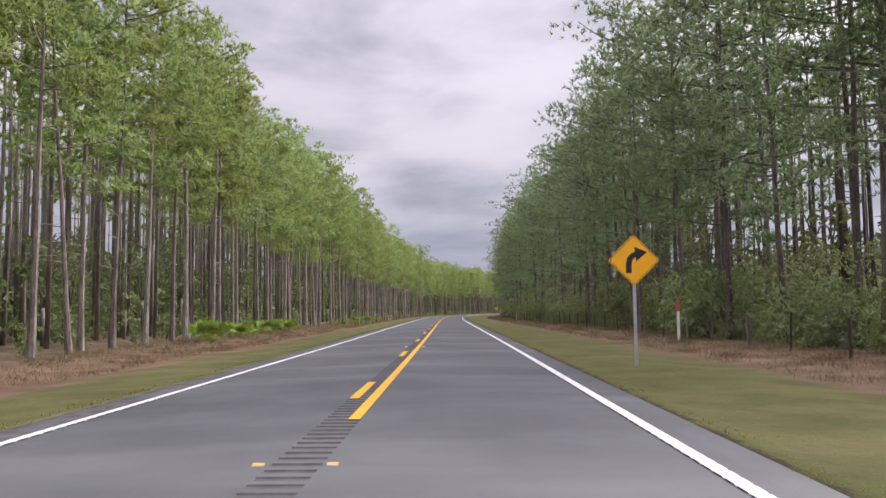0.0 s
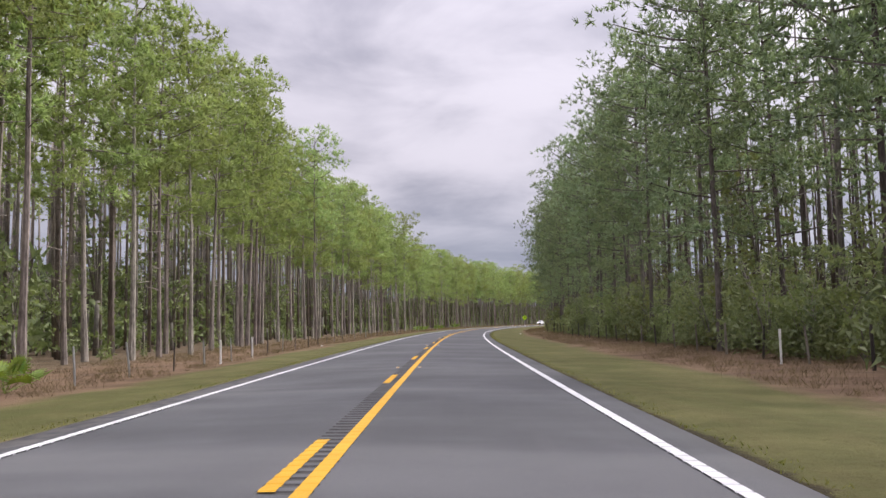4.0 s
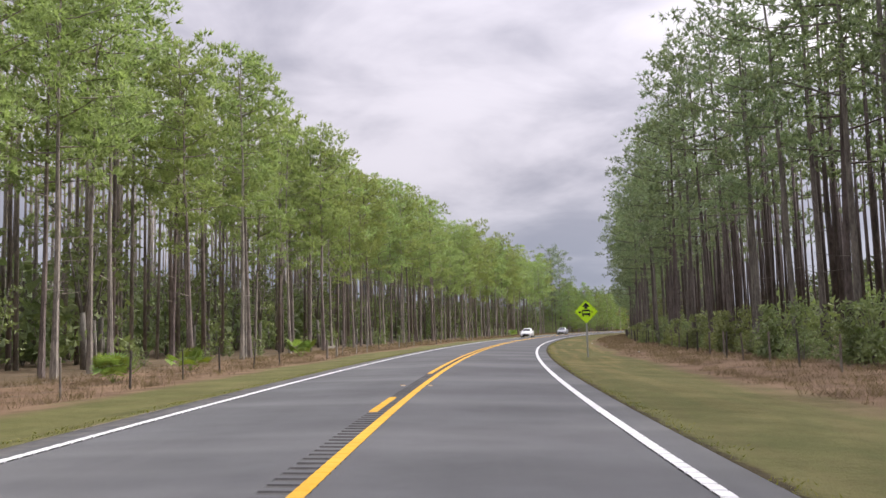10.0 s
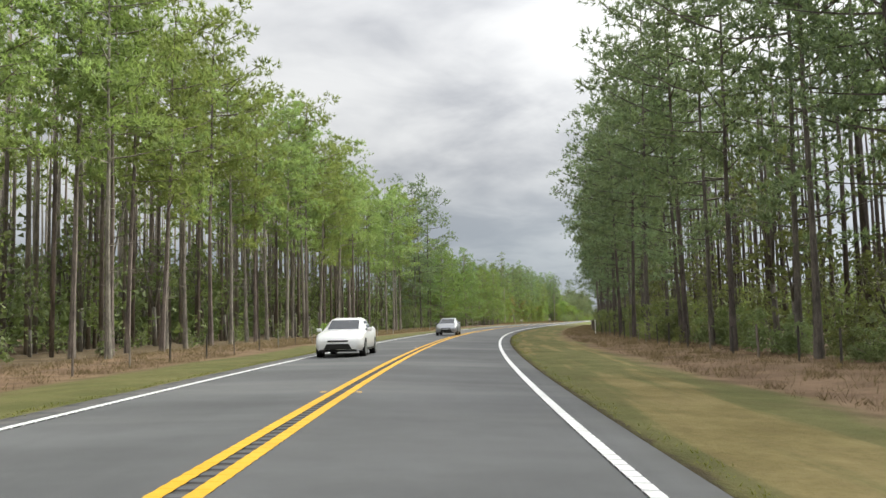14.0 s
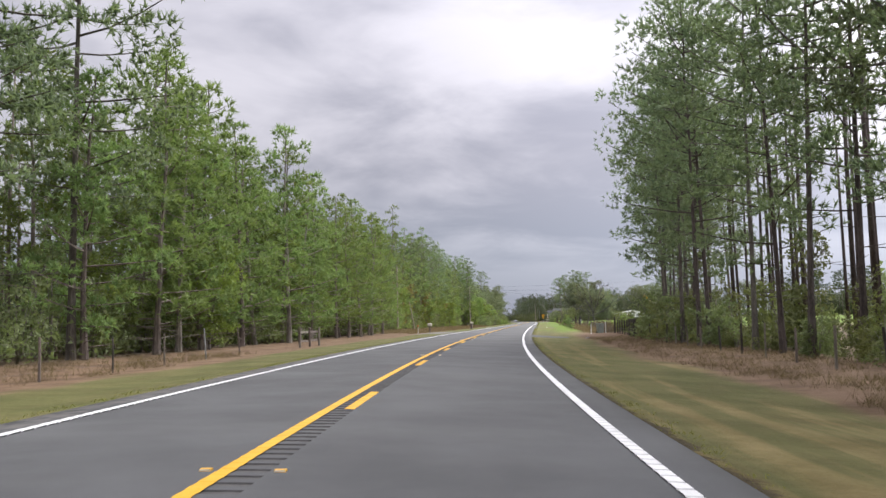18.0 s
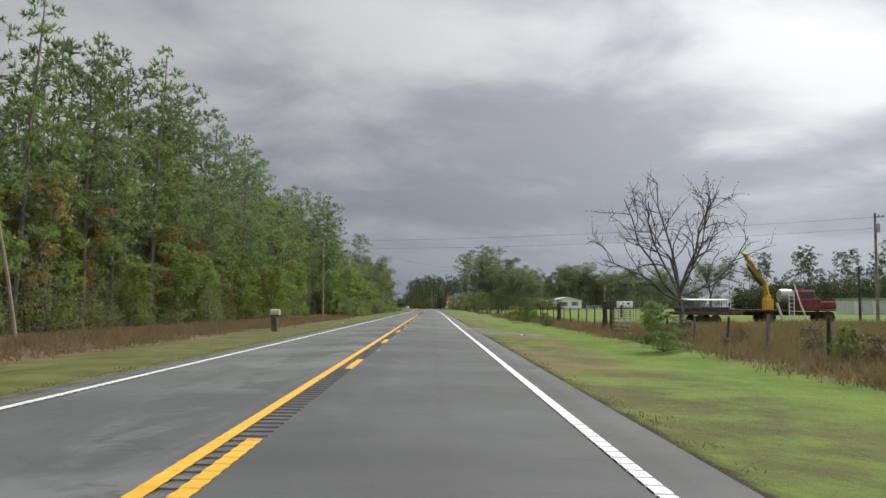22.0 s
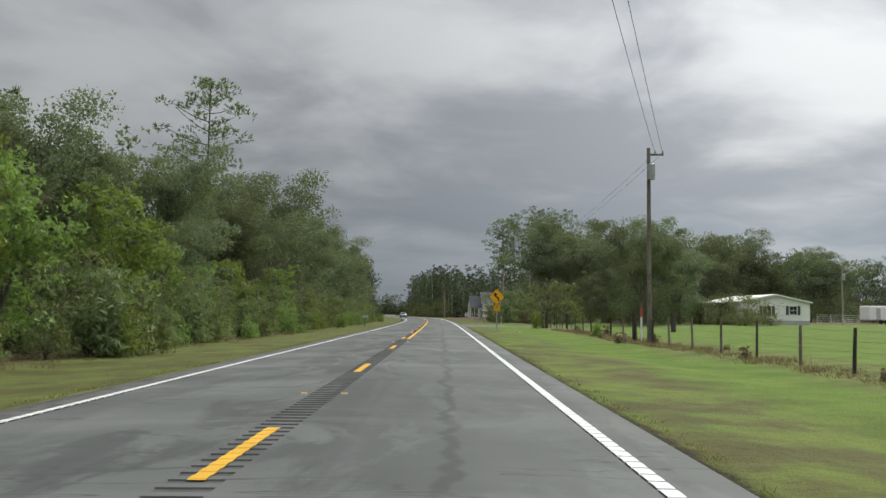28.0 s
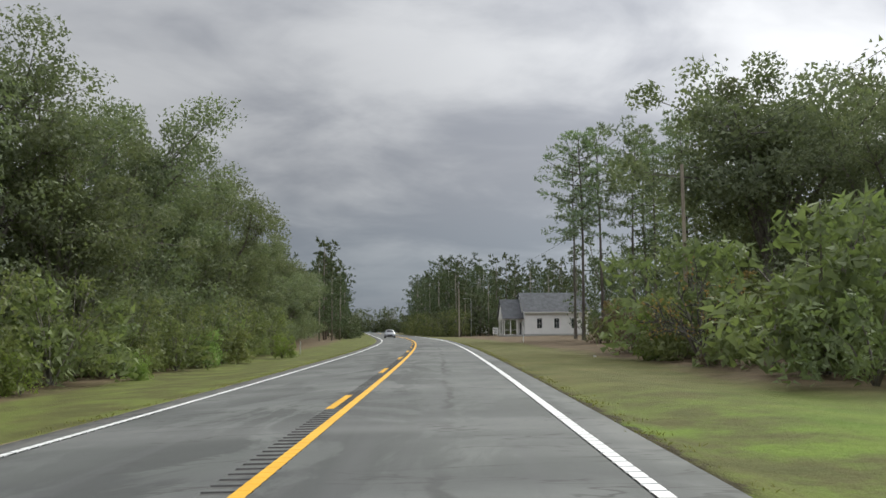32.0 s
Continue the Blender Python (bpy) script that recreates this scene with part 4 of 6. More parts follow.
woods("mixed_woods", "mixed pine woods along the road", low_pines, rows_of(566, 600, [-21.5], 4.2, 1.2, (0.82, 1.08)) + rows_of(600, 748, [-21.5], 4.2, 1.2, (1.0, 1.28)) + rows_of(497, 560, [-20.5], 4.6, 1.5, (0.8, 1.1)) + rows_of(497, 715, [-25, -31], 4.6, 1.5, (0.8, 1.05)) + rows_of(715, 960, [-23], 9.0, 1.5, (0.8, 1.1)), [bark, deep_needles])
woods("mixed_woods", "broadleaf woods along the road", far_oaks, rows_of(560, 715, [-23], 6.0, 1.5, (0.7, 1.1)) + rows_of(705, 980, [-20, -26], 5.5, 1.5, (0.7, 1.1)), [oak_bark, oak_leaves])
woods("undergrowth", "dark undergrowth below the oaks", near_under, rows_of(842, 900, [17, 21, 27, 34], 4.0, 1.5, (0.5, 0.9)) + rows_of(868, 900, [45, 60, 75, 90], 5.0, 2.0, (0.6, 1.1)) + rows_of(826, 866, [38, 42], 3.4, 1.2, (0.6, 1.0)) + rows_of(985, 1100, [8.5, 12, 30], 3.5, 1.5, (0.7, 1.3)), [oak_bark, brush_leaves])
woods("undergrowth", "thick undergrowth below the roadside trees", under, rows_of(500, 562, [-14.5, -18], 3.4, 1.2, (0.35, 0.75)) + rows_of(562, 705, [-20], 3.2, 1.0, (0.4, 0.85)), [oak_bark, brush_leaves])
woods("undergrowth", "leafy undergrowth along the roadside trees", near_under, rows_of(562, 705, [-17.8], 3.4, 1.0, (0.4, 0.85)) + rows_of(715, 900, [-11.8, -13.8, -16.2], 3.2, 1.0, (0.4, 0.95)), [oak_bark, brush_leaves])
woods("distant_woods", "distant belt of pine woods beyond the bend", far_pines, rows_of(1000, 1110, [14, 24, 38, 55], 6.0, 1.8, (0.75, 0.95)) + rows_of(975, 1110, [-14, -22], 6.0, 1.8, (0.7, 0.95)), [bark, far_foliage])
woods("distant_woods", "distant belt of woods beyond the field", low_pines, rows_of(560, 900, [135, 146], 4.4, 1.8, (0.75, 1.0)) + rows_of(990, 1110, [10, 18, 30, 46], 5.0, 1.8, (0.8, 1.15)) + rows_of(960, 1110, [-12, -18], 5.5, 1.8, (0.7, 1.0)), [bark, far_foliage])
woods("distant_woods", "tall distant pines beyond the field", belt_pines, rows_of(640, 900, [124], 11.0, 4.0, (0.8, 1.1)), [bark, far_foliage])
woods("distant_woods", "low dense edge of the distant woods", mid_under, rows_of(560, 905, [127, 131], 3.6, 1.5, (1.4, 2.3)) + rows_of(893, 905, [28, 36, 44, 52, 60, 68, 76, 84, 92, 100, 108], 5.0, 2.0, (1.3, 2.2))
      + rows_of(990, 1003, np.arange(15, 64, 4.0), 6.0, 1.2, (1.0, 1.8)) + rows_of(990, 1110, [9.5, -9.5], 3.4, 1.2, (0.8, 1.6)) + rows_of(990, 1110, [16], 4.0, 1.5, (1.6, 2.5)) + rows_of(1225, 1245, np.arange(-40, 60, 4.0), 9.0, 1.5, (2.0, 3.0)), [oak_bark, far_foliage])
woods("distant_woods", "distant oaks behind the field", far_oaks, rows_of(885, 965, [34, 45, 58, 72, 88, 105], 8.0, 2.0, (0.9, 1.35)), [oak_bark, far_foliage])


# ---- grass ----
def tuft(h, wide, n, seed, lean=0.5, blade=0.03):
    r = np.random.default_rng(seed)
    p = np.column_stack([r.normal(0, wide, n), r.normal(0, wide, n), np.zeros(n)])
    d = unit(np.column_stack([r.normal(0, lean, n), r.normal(0, lean, n), np.ones(n)])) * h * r.uniform(0.5, 1.1, (n, 1))
    side = unit(np.cross(d, r.normal(0, 1, (n, 3)))) * blade
    return [(np.stack([p - side, p + side, p + d], 1).reshape(-1, 3), np.arange(3 * n).reshape(-1, 3))]


def meadow(s0, s1, l0, l1, per, size, seed):
    r = np.random.default_rng(seed)
    n = int((s1 - s0) * (l1 - l0) * per)
    return list(zip(r.uniform(s0, s1, n), r.uniform(l0, l1, n), r.uniform(*size, n), r.uniform(0, 360, n)))


dry = [tuft(0.36, 0.26, 26, 300 + i, 0.75, 0.009) for i in range(4)]
short = [tuft(0.09, 0.14, 7, 310 + i, 0.9, 0.012) for i in range(4)]
woods("dry_grass", "tall dry red-brown grass beside the road", dry, meadow(5, 540, 9.4, 14.5, 1.7, (0.5, 1.1), 1) + meadow(5, 500, -14, -8.2, 1.7, (0.5, 1.1), 2)
      + meadow(565, 690, -15, -9.5, 2.4, (0.8, 2.0), 3) + meadow(560, 690, 11.0, 14.0, 4.5, (0.7, 2.0), 4) + meadow(690, 800, 11.6, 13.6, 4.0, (0.35, 0.95), 14) + meadow(565, 612, 13.5, 27, 2.2, (0.9, 2.3), 5) + meadow(612, 631, 13.5, 36, 2.0, (0.9, 2.3), 11) + meadow(690, 800, -11, -9, 1.0, (0.5, 0.9), 6), [dry_grass], "grass")
DRIVES = ((534, 548), (609, 625), (660, 669), (808, 827))
verge = [q for q in meadow(2, 920, 4.50, 4.85, 10.0, (0.4, 0.95), 7) if not any(a < q[0] < b for a, b in DRIVES)]
woods("mown_grass", "ragged green grass along the pavement's edge", short, verge + meadow(2, 920, -4.75, -4.34, 14.0, (0.4, 0.95), 8), [green_grass], "grass")


# ---- signs ----
def prism(points, depth, m=None):
    """A flat outline (x, z) drawn out along y."""
    bm = bmesh.new()
    f = bm.faces.new([bm.verts.new((x, 0, z)) for x, z in points])
    got = bmesh.ops.extrude_face_region(bm, geom=[f])
    bmesh.ops.translate(bm, verts=[v for v in got["geom"] if isinstance(v, bmesh.types.BMVert)], vec=(0, depth, 0))
    bmesh.ops.recalc_face_normals(bm, faces=bm.faces[:])
    if m:
        bm.transform(m)
    return bm


def diamond(half, r=0.06):
    out = []
    for k in range(4):
        q = math.pi / 2 * k
        for e in (-0.5, 0, 0.5):
            c = ((half - r * 1.414) * math.cos(q), (half - r * 1.414) * math.sin(q))
            out.append((c[0] + r * math.cos(q + e * 1.57), c[1] + r * math.sin(q + e * 1.57)))
    return out


def band(points, width):
    """An outline of even width along a line."""
    p = np.array(points, float)
    d = unit(np.gradient(p, axis=0))
    n = np.column_stack([-d[:, 1], d[:, 0]]) * width / 2
    return [tuple(v) for v in np.concatenate([p + n, (p - n)[::-1]])]


def lettering(name, text, size, mat, parent, x, y, z):
    cu = bpy.data.curves.new(name, "FONT")
    cu.body, cu.size, cu.extrude, cu.align_x, cu.align_y = text, size, 0.002, "CENTER", "CENTER"
    tmp = new(name, cu)
    me = bpy.data.meshes.new_from_object(tmp.evaluated_get(bpy.context.evaluated_depsgraph_get()))
    bpy.data.objects.remove(tmp)
    me.materials.append(mat)
    ob = new(name, me)
    ob.parent, ob.matrix_basis = parent, pose(x, y, z, 90)
    return ob


def road_sign(name, label, s, lat, middle, face, marks, plate=None, half=0.645, lean=0.0):
    """A diamond warning sign on a steel channel post. marks: outlines in black."""
    g = float(land(s, lat))
    ob = thing(name, label, "road sign", place(s, lat, lean, z=g))
    low = -0.3
    h = middle - g
    part("post", merge(box(0.06, 0.012, h + 0.4 - low, 0, 0.03, (h + 0.4 + low) / 2), box(0.012, 0.03, h + 0.4 - low, -0.034, 0.02, (h + 0.4 + low) / 2), box(0.012, 0.03, h + 0.4 - low, 0.034, 0.02, (h + 0.4 + low) / 2)), steel, ob, "galvanized steel channel post")
    panel = part("panel", prism(diamond(half), 0.004, pose(0, 0, h)), face, ob)
    rim = [(x * 0.955, z * 0.955) for x, z in diamond(half)]
    inner = [(x * 0.93, z * 0.93) for x, z in diamond(half)]
    bm = bmesh.new()
    a = [bm.verts.new((x, -0.003, z + h)) for x, z in rim]
    b = [bm.verts.new((x, -0.003, z + h)) for x, z in inner]
    for i in range(len(a)):
        bm.faces.new([a[i], a[(i + 1) % len(a)], b[(i + 1) % len(a)], b[i]])
    part("border", bm, black_paint, panel)
    for nm, pts in marks:
        part(nm, prism(pts, -0.003, pose(0, -0.001, h)), black_paint, panel)
    for z in (h - 0.3, h + 0.3):
        part("bolt", box(0.02, 0.01, 0.02, 0, -0.004, z, 0.003), steel, ob)
    if plate:
        pz = h - half - 0.27
        pl = part("speed_plate", box(0.5, 0.004, 0.5, 0, -0.002, pz), face, ob, "square speed plate reading 50 M.P.H.")
        lettering("number", "50", 0.30, black_paint, pl, 0, -0.006, pz + 0.08)
        lettering("unit", "M.P.H.", 0.12, black_paint, pl, 0, -0.006, pz - 0.14)
        for zz, ln in ((pz + 0.235, 0), (pz - 0.235, 0)):
            part("border", box(0.47, 0.003, 0.012, 0, -0.005, zz), black_paint, pl)
        for xx in (-0.235, 0.235):
            part("border", box(0.012, 0.003, 0.47, xx, -0.005, pz), black_paint, pl)
    return ob


arc = [(-0.13 + 0.0, -0.32), (-0.13, -0.1), (-0.1, 0.02), (-0.03, 0.11), (0.06, 0.15)]
road_sign("curve_sign", "yellow diamond sign with a bent curve arrow on a steel post", 20.8, 6.05, 2.55, sign_yellow,
          [("arrow_shaft", band(arc, 0.14)), ("arrow_head", [(0.02, 0.33), (0.34, 0.2), (0.06, -0.03)])])
snake = [(0.14, -0.36), (0.14, -0.2), (0.1, -0.1), (-0.02, -0.02), (-0.1, 0.08), (-0.12, 0.16)]
road_sign("reverse_curve_sign", "yellow diamond sign with a reverse curve arrow and speed plate", 793.9, 6.5, 2.72, sign_yellow,
          [("arrow_shaft", band(snake, 0.13)), ("arrow_head", [(-0.3, 0.1), (-0.17, 0.36), (0.07, 0.16)])], plate=True)
bus = [("arrow_head", [(-0.2, 0.26), (0, 0.5), (0.2, 0.26)]), ("arrow_shaft", [(-0.08, 0.15), (0.08, 0.15), (0.08, 0.262), (-0.08, 0.262)]),
       ("bus_roof", [(-0.22, 0.02), (0.22, 0.02), (0.18, 0.11), (-0.18, 0.11)]), ("bus_front", [(-0.22, -0.19), (0.22, -0.19), (0.22, -0.08), (-0.22, -0.08)]),
       ("bus_pillar", [(-0.22, -0.08), (-0.18, -0.08), (-0.18, 0.02), (-0.22, 0.02)]), ("bus_pillar", [(0.18, -0.08), (0.22, -0.08), (0.22, 0.02), (0.18, 0.02)]),
       ("bus_wheel", [(-0.2, -0.26), (-0.13, -0.26), (-0.13, -0.19), (-0.2, -0.19)]), ("bus_wheel", [(0.13, -0.26), (0.2, -0.26), (0.2, -0.19), (0.13, -0.19)]),
       ("stop_arm", [(-0.4, -0.08), (-0.27, -0.08), (-0.27, 0.02), (-0.4, 0.02)]), ("flash", [(0.28, -0.1), (0.31, -0.1), (0.31, 0.04), (0.28, 0.04)]), ("flash", [(0.34, -0.08), (0.37, -0.08), (0.37, 0.02), (0.34, 0.02)])]
road_sign("school_bus_sign", "lime diamond sign with a school bus and arrow", 300.7, 6.48, 2.15, sign_lime, bus)

red_paint = material("red_paint", (0.42, 0.05, 0.04), (0.55, 0.09, 0.07), scale=3.0, fine=40.0, rough=0.6, bump=0.05)
orange_paint = material("orange_paint", (0.6, 0.16, 0.04), (0.7, 0.22, 0.06), scale=3.0, fine=40.0, rough=0.6, bump=0.05)


def marker_post(s, lat, h, tip, label, wide=0.07):
    ob = thing("marker_post", label, "marker post", place(s, lat), group="marker posts")
    part("stake", box(wide, 0.03, h + 0.2, 0, 0, h / 2 - 0.1, 0.006), white_paint, ob)
    part("tip", box(wide + 0.01, 0.035, h * 0.28, 0, -0.001, h * 0.86 + 0.02, 0.006), tip, ob)
    return ob


marker_post(39.5, 12.2, 1.9, red_paint, "white marker post with a red plate", 0.13)
marker_post(566, -9.6, 1.1, orange_paint, "white marker stake with an orange tip")
marker_post(771.2, 12.9, 1.9, red_paint, "white utility marker post with a red top", 0.1)
marker_post(826, 9.3, 1.1, white_paint, "plain white driveway stake", 0.05)
marker_post(140, -8.6, 1.0, white_paint, "plain white fence stake", 0.08)
marker_post(146, -8.7, 1.0, white_paint, "plain white fence stake", 0.08)
marker_post(131, 12.0, 1.1, white_paint, "plain white stake in the grass", 0.07)
marker_post(441, 12.2, 1.4, white_paint, "plain white stake by the fence", 0.07)
marker_post(895, -9.0, 1.0, white_paint, "plain white stake on the verge", 0.07)
marker_post(910, 11.0, 1.6, white_paint, "plain white stake by the drive", 0.08)
marker_post(555.5, 12.3, 1.2, white_paint, "plain white stake by the bin", 0.07)
marker_post(553.0, 10.6, 1.0, white_paint, "plain white stake by the drive", 0.09)


# ---- raised road markers and litter ----
def road_stud(s, lat, mat, label):
    bm = box(0.1, 0.1, 0.02, 0, 0, 0.009)
    for v in bm.verts:
        if v.co.z > 0.01:
            v.co.y *= 0.55
    ob = thing("road_marker", label, "road marker", place(s, lat, z=float(crown(s, lat))), group="raised road markers")
    part("body", bm, mat, ob)
    part("reflector", box(0.09, 0.004, 0.012, 0, -0.042, 0.009), white_paint, ob)


yellow_plastic = material("yellow_plastic", (0.6, 0.33, 0.03), (0.72, 0.42, 0.06), scale=5.0, fine=40.0, rough=0.4, bump=0.05)
for k in range(34):
    s0 = DASH0 + 6.6 + 24.384 * k
    road_stud(s0, float(midline(s0)) - 0.33, yellow_plastic, "yellow reflective road stud on asphalt")
    road_stud(s0, float(midline(s0)) + 0.33, yellow_plastic, "yellow reflective road stud on asphalt")
paper = material("crumpled_paper", (0.7, 0.7, 0.7), (0.85, 0.85, 0.83), scale=8.0, fine=40.0, rough=0.7, bump=0.4)


def litter(s, lat, size, seed):
    r = np.random.default_rng(seed)
    bm = bmesh.new()
    bmesh.ops.create_icosphere(bm, subdivisions=2, radius=1.0)
    for v in bm.verts:
        v.co = Vector(np.array(v.co) * r.uniform(0.75, 1.15) * (size * 0.6, size * 0.4, size * 0.28)) + Vector((0, 0, size * 0.2))
    ob = thing("litter", "crumpled white paper litter in the grass", "litter", place(s, lat), group="litter")
    part("paper", bm, paper, ob)


for i, (s, lat) in enumerate(((112, 9.5), (226, 12.0), (218, 8.5), (312, 10.5), (330, 9.6), (347, 8.6), (610.2, 6.4), (708, 7.2), (868, 9.5), (790, 8.0), (165, -8.4), (643, -6.0))):
    litter(s, lat, 0.13, i)


# ---- fences ----
def fence(name, label, stations, lat, tall, mats, seed, group, thick=0.07, wires=4, big=()):
    """A wire fence: every post and wire strand is a part."""
    r = np.random.default_rng(seed)
    ob = thing(name, label, "fence", place(stations[0], lat), group=group)
    inv = ob.matrix_basis.inverted()
    tops = []
    for i, s in enumerate(stations):
        h = tall * r.uniform(0.9, 1.08) * (1.15 if i in big else 1.0)
        th = thick * r.uniform(0.8, 1.25) * (2.2 if i in big else 1.0)
        l = lat + r.normal(0, 0.06)
        p0 = Vector(spot(float(s), l))
        lean = Vector((r.normal(0, 0.05), r.normal(0, 0.05), 0))
        pts = [inv @ (p0 + Vector((0, 0, -0.3))), inv @ (p0 + lean * 0.5 + Vector((0, 0, h * 0.5))), inv @ (p0 + lean + Vector((0, 0, h)))]
        part("post", rod(np.array(pts), [th * 0.55, th * 0.52, th * 0.46], 6), mats[int(r.integers(len(mats)))], ob)
        tops.append((p0, lean, h))
    for k in range(wires):
        f = (k + 1) / (wires + 0.3)
        pts = [inv @ (p + q * f + Vector((0, 0, tall * 0.92 * f))) for p, q, h in tops]
        part("wire", rod(np.array(pts), 0.0025, 3), fence_wire, ob)
    return ob


dark_post = material("dark_post_wood", (0.035, 0.03, 0.028), (0.085, 0.075, 0.068), scale=6.0, fine=40.0, rough=0.95, bump=0.5, vary=0.4, stretch=(1, 1, 0.2))
for s0, s1 in ((24, 110), (110, 200), (200, 300), (300, 400), (400, 534)):
    fence("wire_fence", "wire fence on dark posts along the pine wood", np.arange(s0, s1 + 0.1, 3.6 if s0 > 190 else 4.2), 12.9 if s0 not in (300,) else 13.4, 1.25, [dark_post, dark_post, old_wood], int(s0), "fences", 0.085)
for s0, s1 in ((95, 200), (200, 297), (310, 420), (420, 500)):
    fence("wire_fence", "wire fence on thin grey posts before the pines", np.arange(s0, s1 + 0.1, 4.0), -9.0, 1.15, [old_wood, dark_post, steel], int(s0) + 1, "fences", 0.06)
fence("wire_fence", "wire fence on dark posts before brown grass", np.arange(560, 613.5, 3.9), 12.8, 1.3, [dark_post, old_wood], 71, "fences", 0.09)
fence("wire_fence", "wire fence on dark posts beside green pasture", np.arange(620, 665, 3.1), 12.55, 1.35, [dark_post, old_wood], 72, "fences", 0.1, big=(0, 6))
fence("wire_fence", "wire fence on leaning posts beside green pasture", np.arange(672, 810, 3.6), 13.0, 1.3, [dark_post, old_wood], 73, "fences", 0.1, big=(0, 10, 18, 28))
fence("wire_fence", "wire fence at the back of the pasture", np.arange(806, 850, 3.8), 14.5, 1.3, [old_wood, dark_post], 75, "fences", 0.1)


def board_fence(s0, lat, n, rails, h, mat, label, gap=2.4, turn=0.0, board=0.12):
    ob = thing("board_fence", label, "fence", place(s0, lat, turn), group="fences")
    for i in range(n + 1):
        part("post", box(0.12, 0.12, h + 0.5, 0, i * gap, h / 2 - 0.2, 0.012), mat, ob)
    for i in range(n):
        for k in range(rails):
            part("rail", box(0.035, gap, board, -0.08, (i + 0.5) * gap, h * (k + 0.7) / (rails + 0.1), 0.006), mat, ob)


board_fence(511.5, -9.2, 2, 2, 1.1, old_wood, "short weathered wooden board fence under the trees")
board_fence(306, -9.0, 1, 1, 1.1, old_wood, "weathered wooden fence brace at a corner", 2.5)
board_fence(541.2, 13.3, 5, 4, 1.35, dark_post, "dark brown rail gate and fence panels", 2.2, 0.0, 0.055)


def heavy_post(s, lat, h, w2, label):
    ob = thing("gate_post", label, "gate post", place(s, lat), group="gate posts")
    part("shaft", rod([(0, 0, -0.3), (0.01, 0, h * 0.5), (0, 0.01, h)], [w2 * 0.55, w2 * 0.5, w2 * 0.48], 9), dark_post, ob)
    part("cap", rod([(0, 0.01, h - 0.002), (0, 0.01, h + 0.03)], [w2 * 0.48, w2 * 0.4], 9), old_wood, ob)


for s, lat, h, w2 in ((617.6, 12.55, 1.75, 0.3), (619.9, 12.6, 1.75, 0.3), (539.8, 13.2, 1.5, 0.4), (538.5, 13.4, 1.5, 0.35), (663.2, 23.4, 1.5, 0.25), (652, 23.8, 1.5, 0.25), (638.3, 12.6, 1.8, 0.24), (667.4, 12.3, 1.7, 0.26), (794, 21.0, 1.5, 0.4), (806.4, 12.2, 1.6, 0.32), (807.6, 12.0, 1.6, 0.28), (554.5, 13.2, 1.7, 0.2)):
    heavy_post(s, lat, h, w2, "stout dark round timber gate post")


def pipe_gate(s, lat, length, bars, h, turn, label, mat):
    """A tube gate hung between posts: each tube is a part."""
    ob = thing("metal_gate", label, "gate", place(s, lat, turn), group="gates")
    for k in range(bars):
        z = 0.25 + (h - 0.25) * k / (bars - 1)
        part("bar", rod([(0, 0.05, z), (0, length / 2, z), (0, length - 0.05, z)], 0.024, 6), mat, ob)
    for y in (0.05, length * 0.33, length * 0.66, length - 0.05):
        part("upright", rod([(0, y, 0.22), (0, y, h * 0.6), (0, y, h + 0.02)], 0.026, 6), mat, ob)


pipe_gate(613.0, 12.55, 4.4, 6, 1.3, 0, "galvanized metal farm gate between timber posts", steel)
pipe_gate(652.2, 23.7, 5.5, 6, 1.4, 0, "brown steel pipe corral gate in the pasture", old_wood)
pipe_gate(657.8, 23.5, 5.3, 6, 1.4, 0, "brown steel pipe corral gate in the pasture", old_wood)
pipe_gate(836, 52.0, 6.0, 5, 1.3, -85, "white pipe gate beside the mobile home", white_paint)


# ---- mailboxes, bin, culvert ----
def mailbox(s, lat, turn, post_mat, box_mat, label, wide=0.2, post_w=0.1, h=1.05, lean=0.0):
    ob = thing("mailbox", label, "mailbox", place(s, lat, turn), group="mailboxes")
    part("post", box(post_w, post_w, h + 0.3, 0, 0, h / 2 - 0.15, 0.008, m=pose(0, 0, 0, 0, lean)), post_mat, ob)
    part("arm", box(0.1, 0.55, 0.05, 0, 0, h + 0.02, 0.006), post_mat, ob)
    ring = [(wide / 2 * math.cos(q), 0.2 + wide / 2 * math.sin(q)) for q in np.linspace(0, math.pi, 9)]
    bm = prism(ring + [(-wide / 2, 0.05), (wide / 2, 0.05)], 0.5, pose(0, -0.25, h))
    part("box", bm, box_mat, ob)
    part("door", prism([(x * 1.04, z * 1.01) for x, z in ring] + [(-wide / 2, 0.045), (wide / 2, 0.045)], 0.012, pose(0, -0.265, h)), box_mat, ob)
    part("flag", box(0.008, 0.05, 0.16, wide / 2 + 0.006, -0.1, h + 0.22), red_paint, ob)


beige = material("beige_paint", (0.42, 0.38, 0.31), (0.52, 0.48, 0.4), scale=4.0, fine=40.0, rough=0.55, bump=0.08)
grey_metal = material("grey_metal", (0.3, 0.31, 0.31), (0.42, 0.43, 0.43), scale=4.0, fine=40.0, rough=0.45, bump=0.05, metal=0.5)
mailbox(568.9, -8.5, 90, old_wood, beige, "large beige mailbox on a wooden post", 0.42, 0.2, 0.75)
mailbox(617.2, -7.2, 80, old_wood, beige, "pale beige mailbox on a thick leaning weathered post", 0.36, 0.34, 0.92, -6)
mailbox(817.4, -6.3, 88, old_wood, grey_metal, "grey metal mailbox on a thin wooden post", 0.22, 0.08, 1.0)
bin_green = material("bin_plastic", (0.17, 0.2, 0.18), (0.26, 0.29, 0.26), scale=4.0, fine=40.0, rough=0.5, bump=0.05)
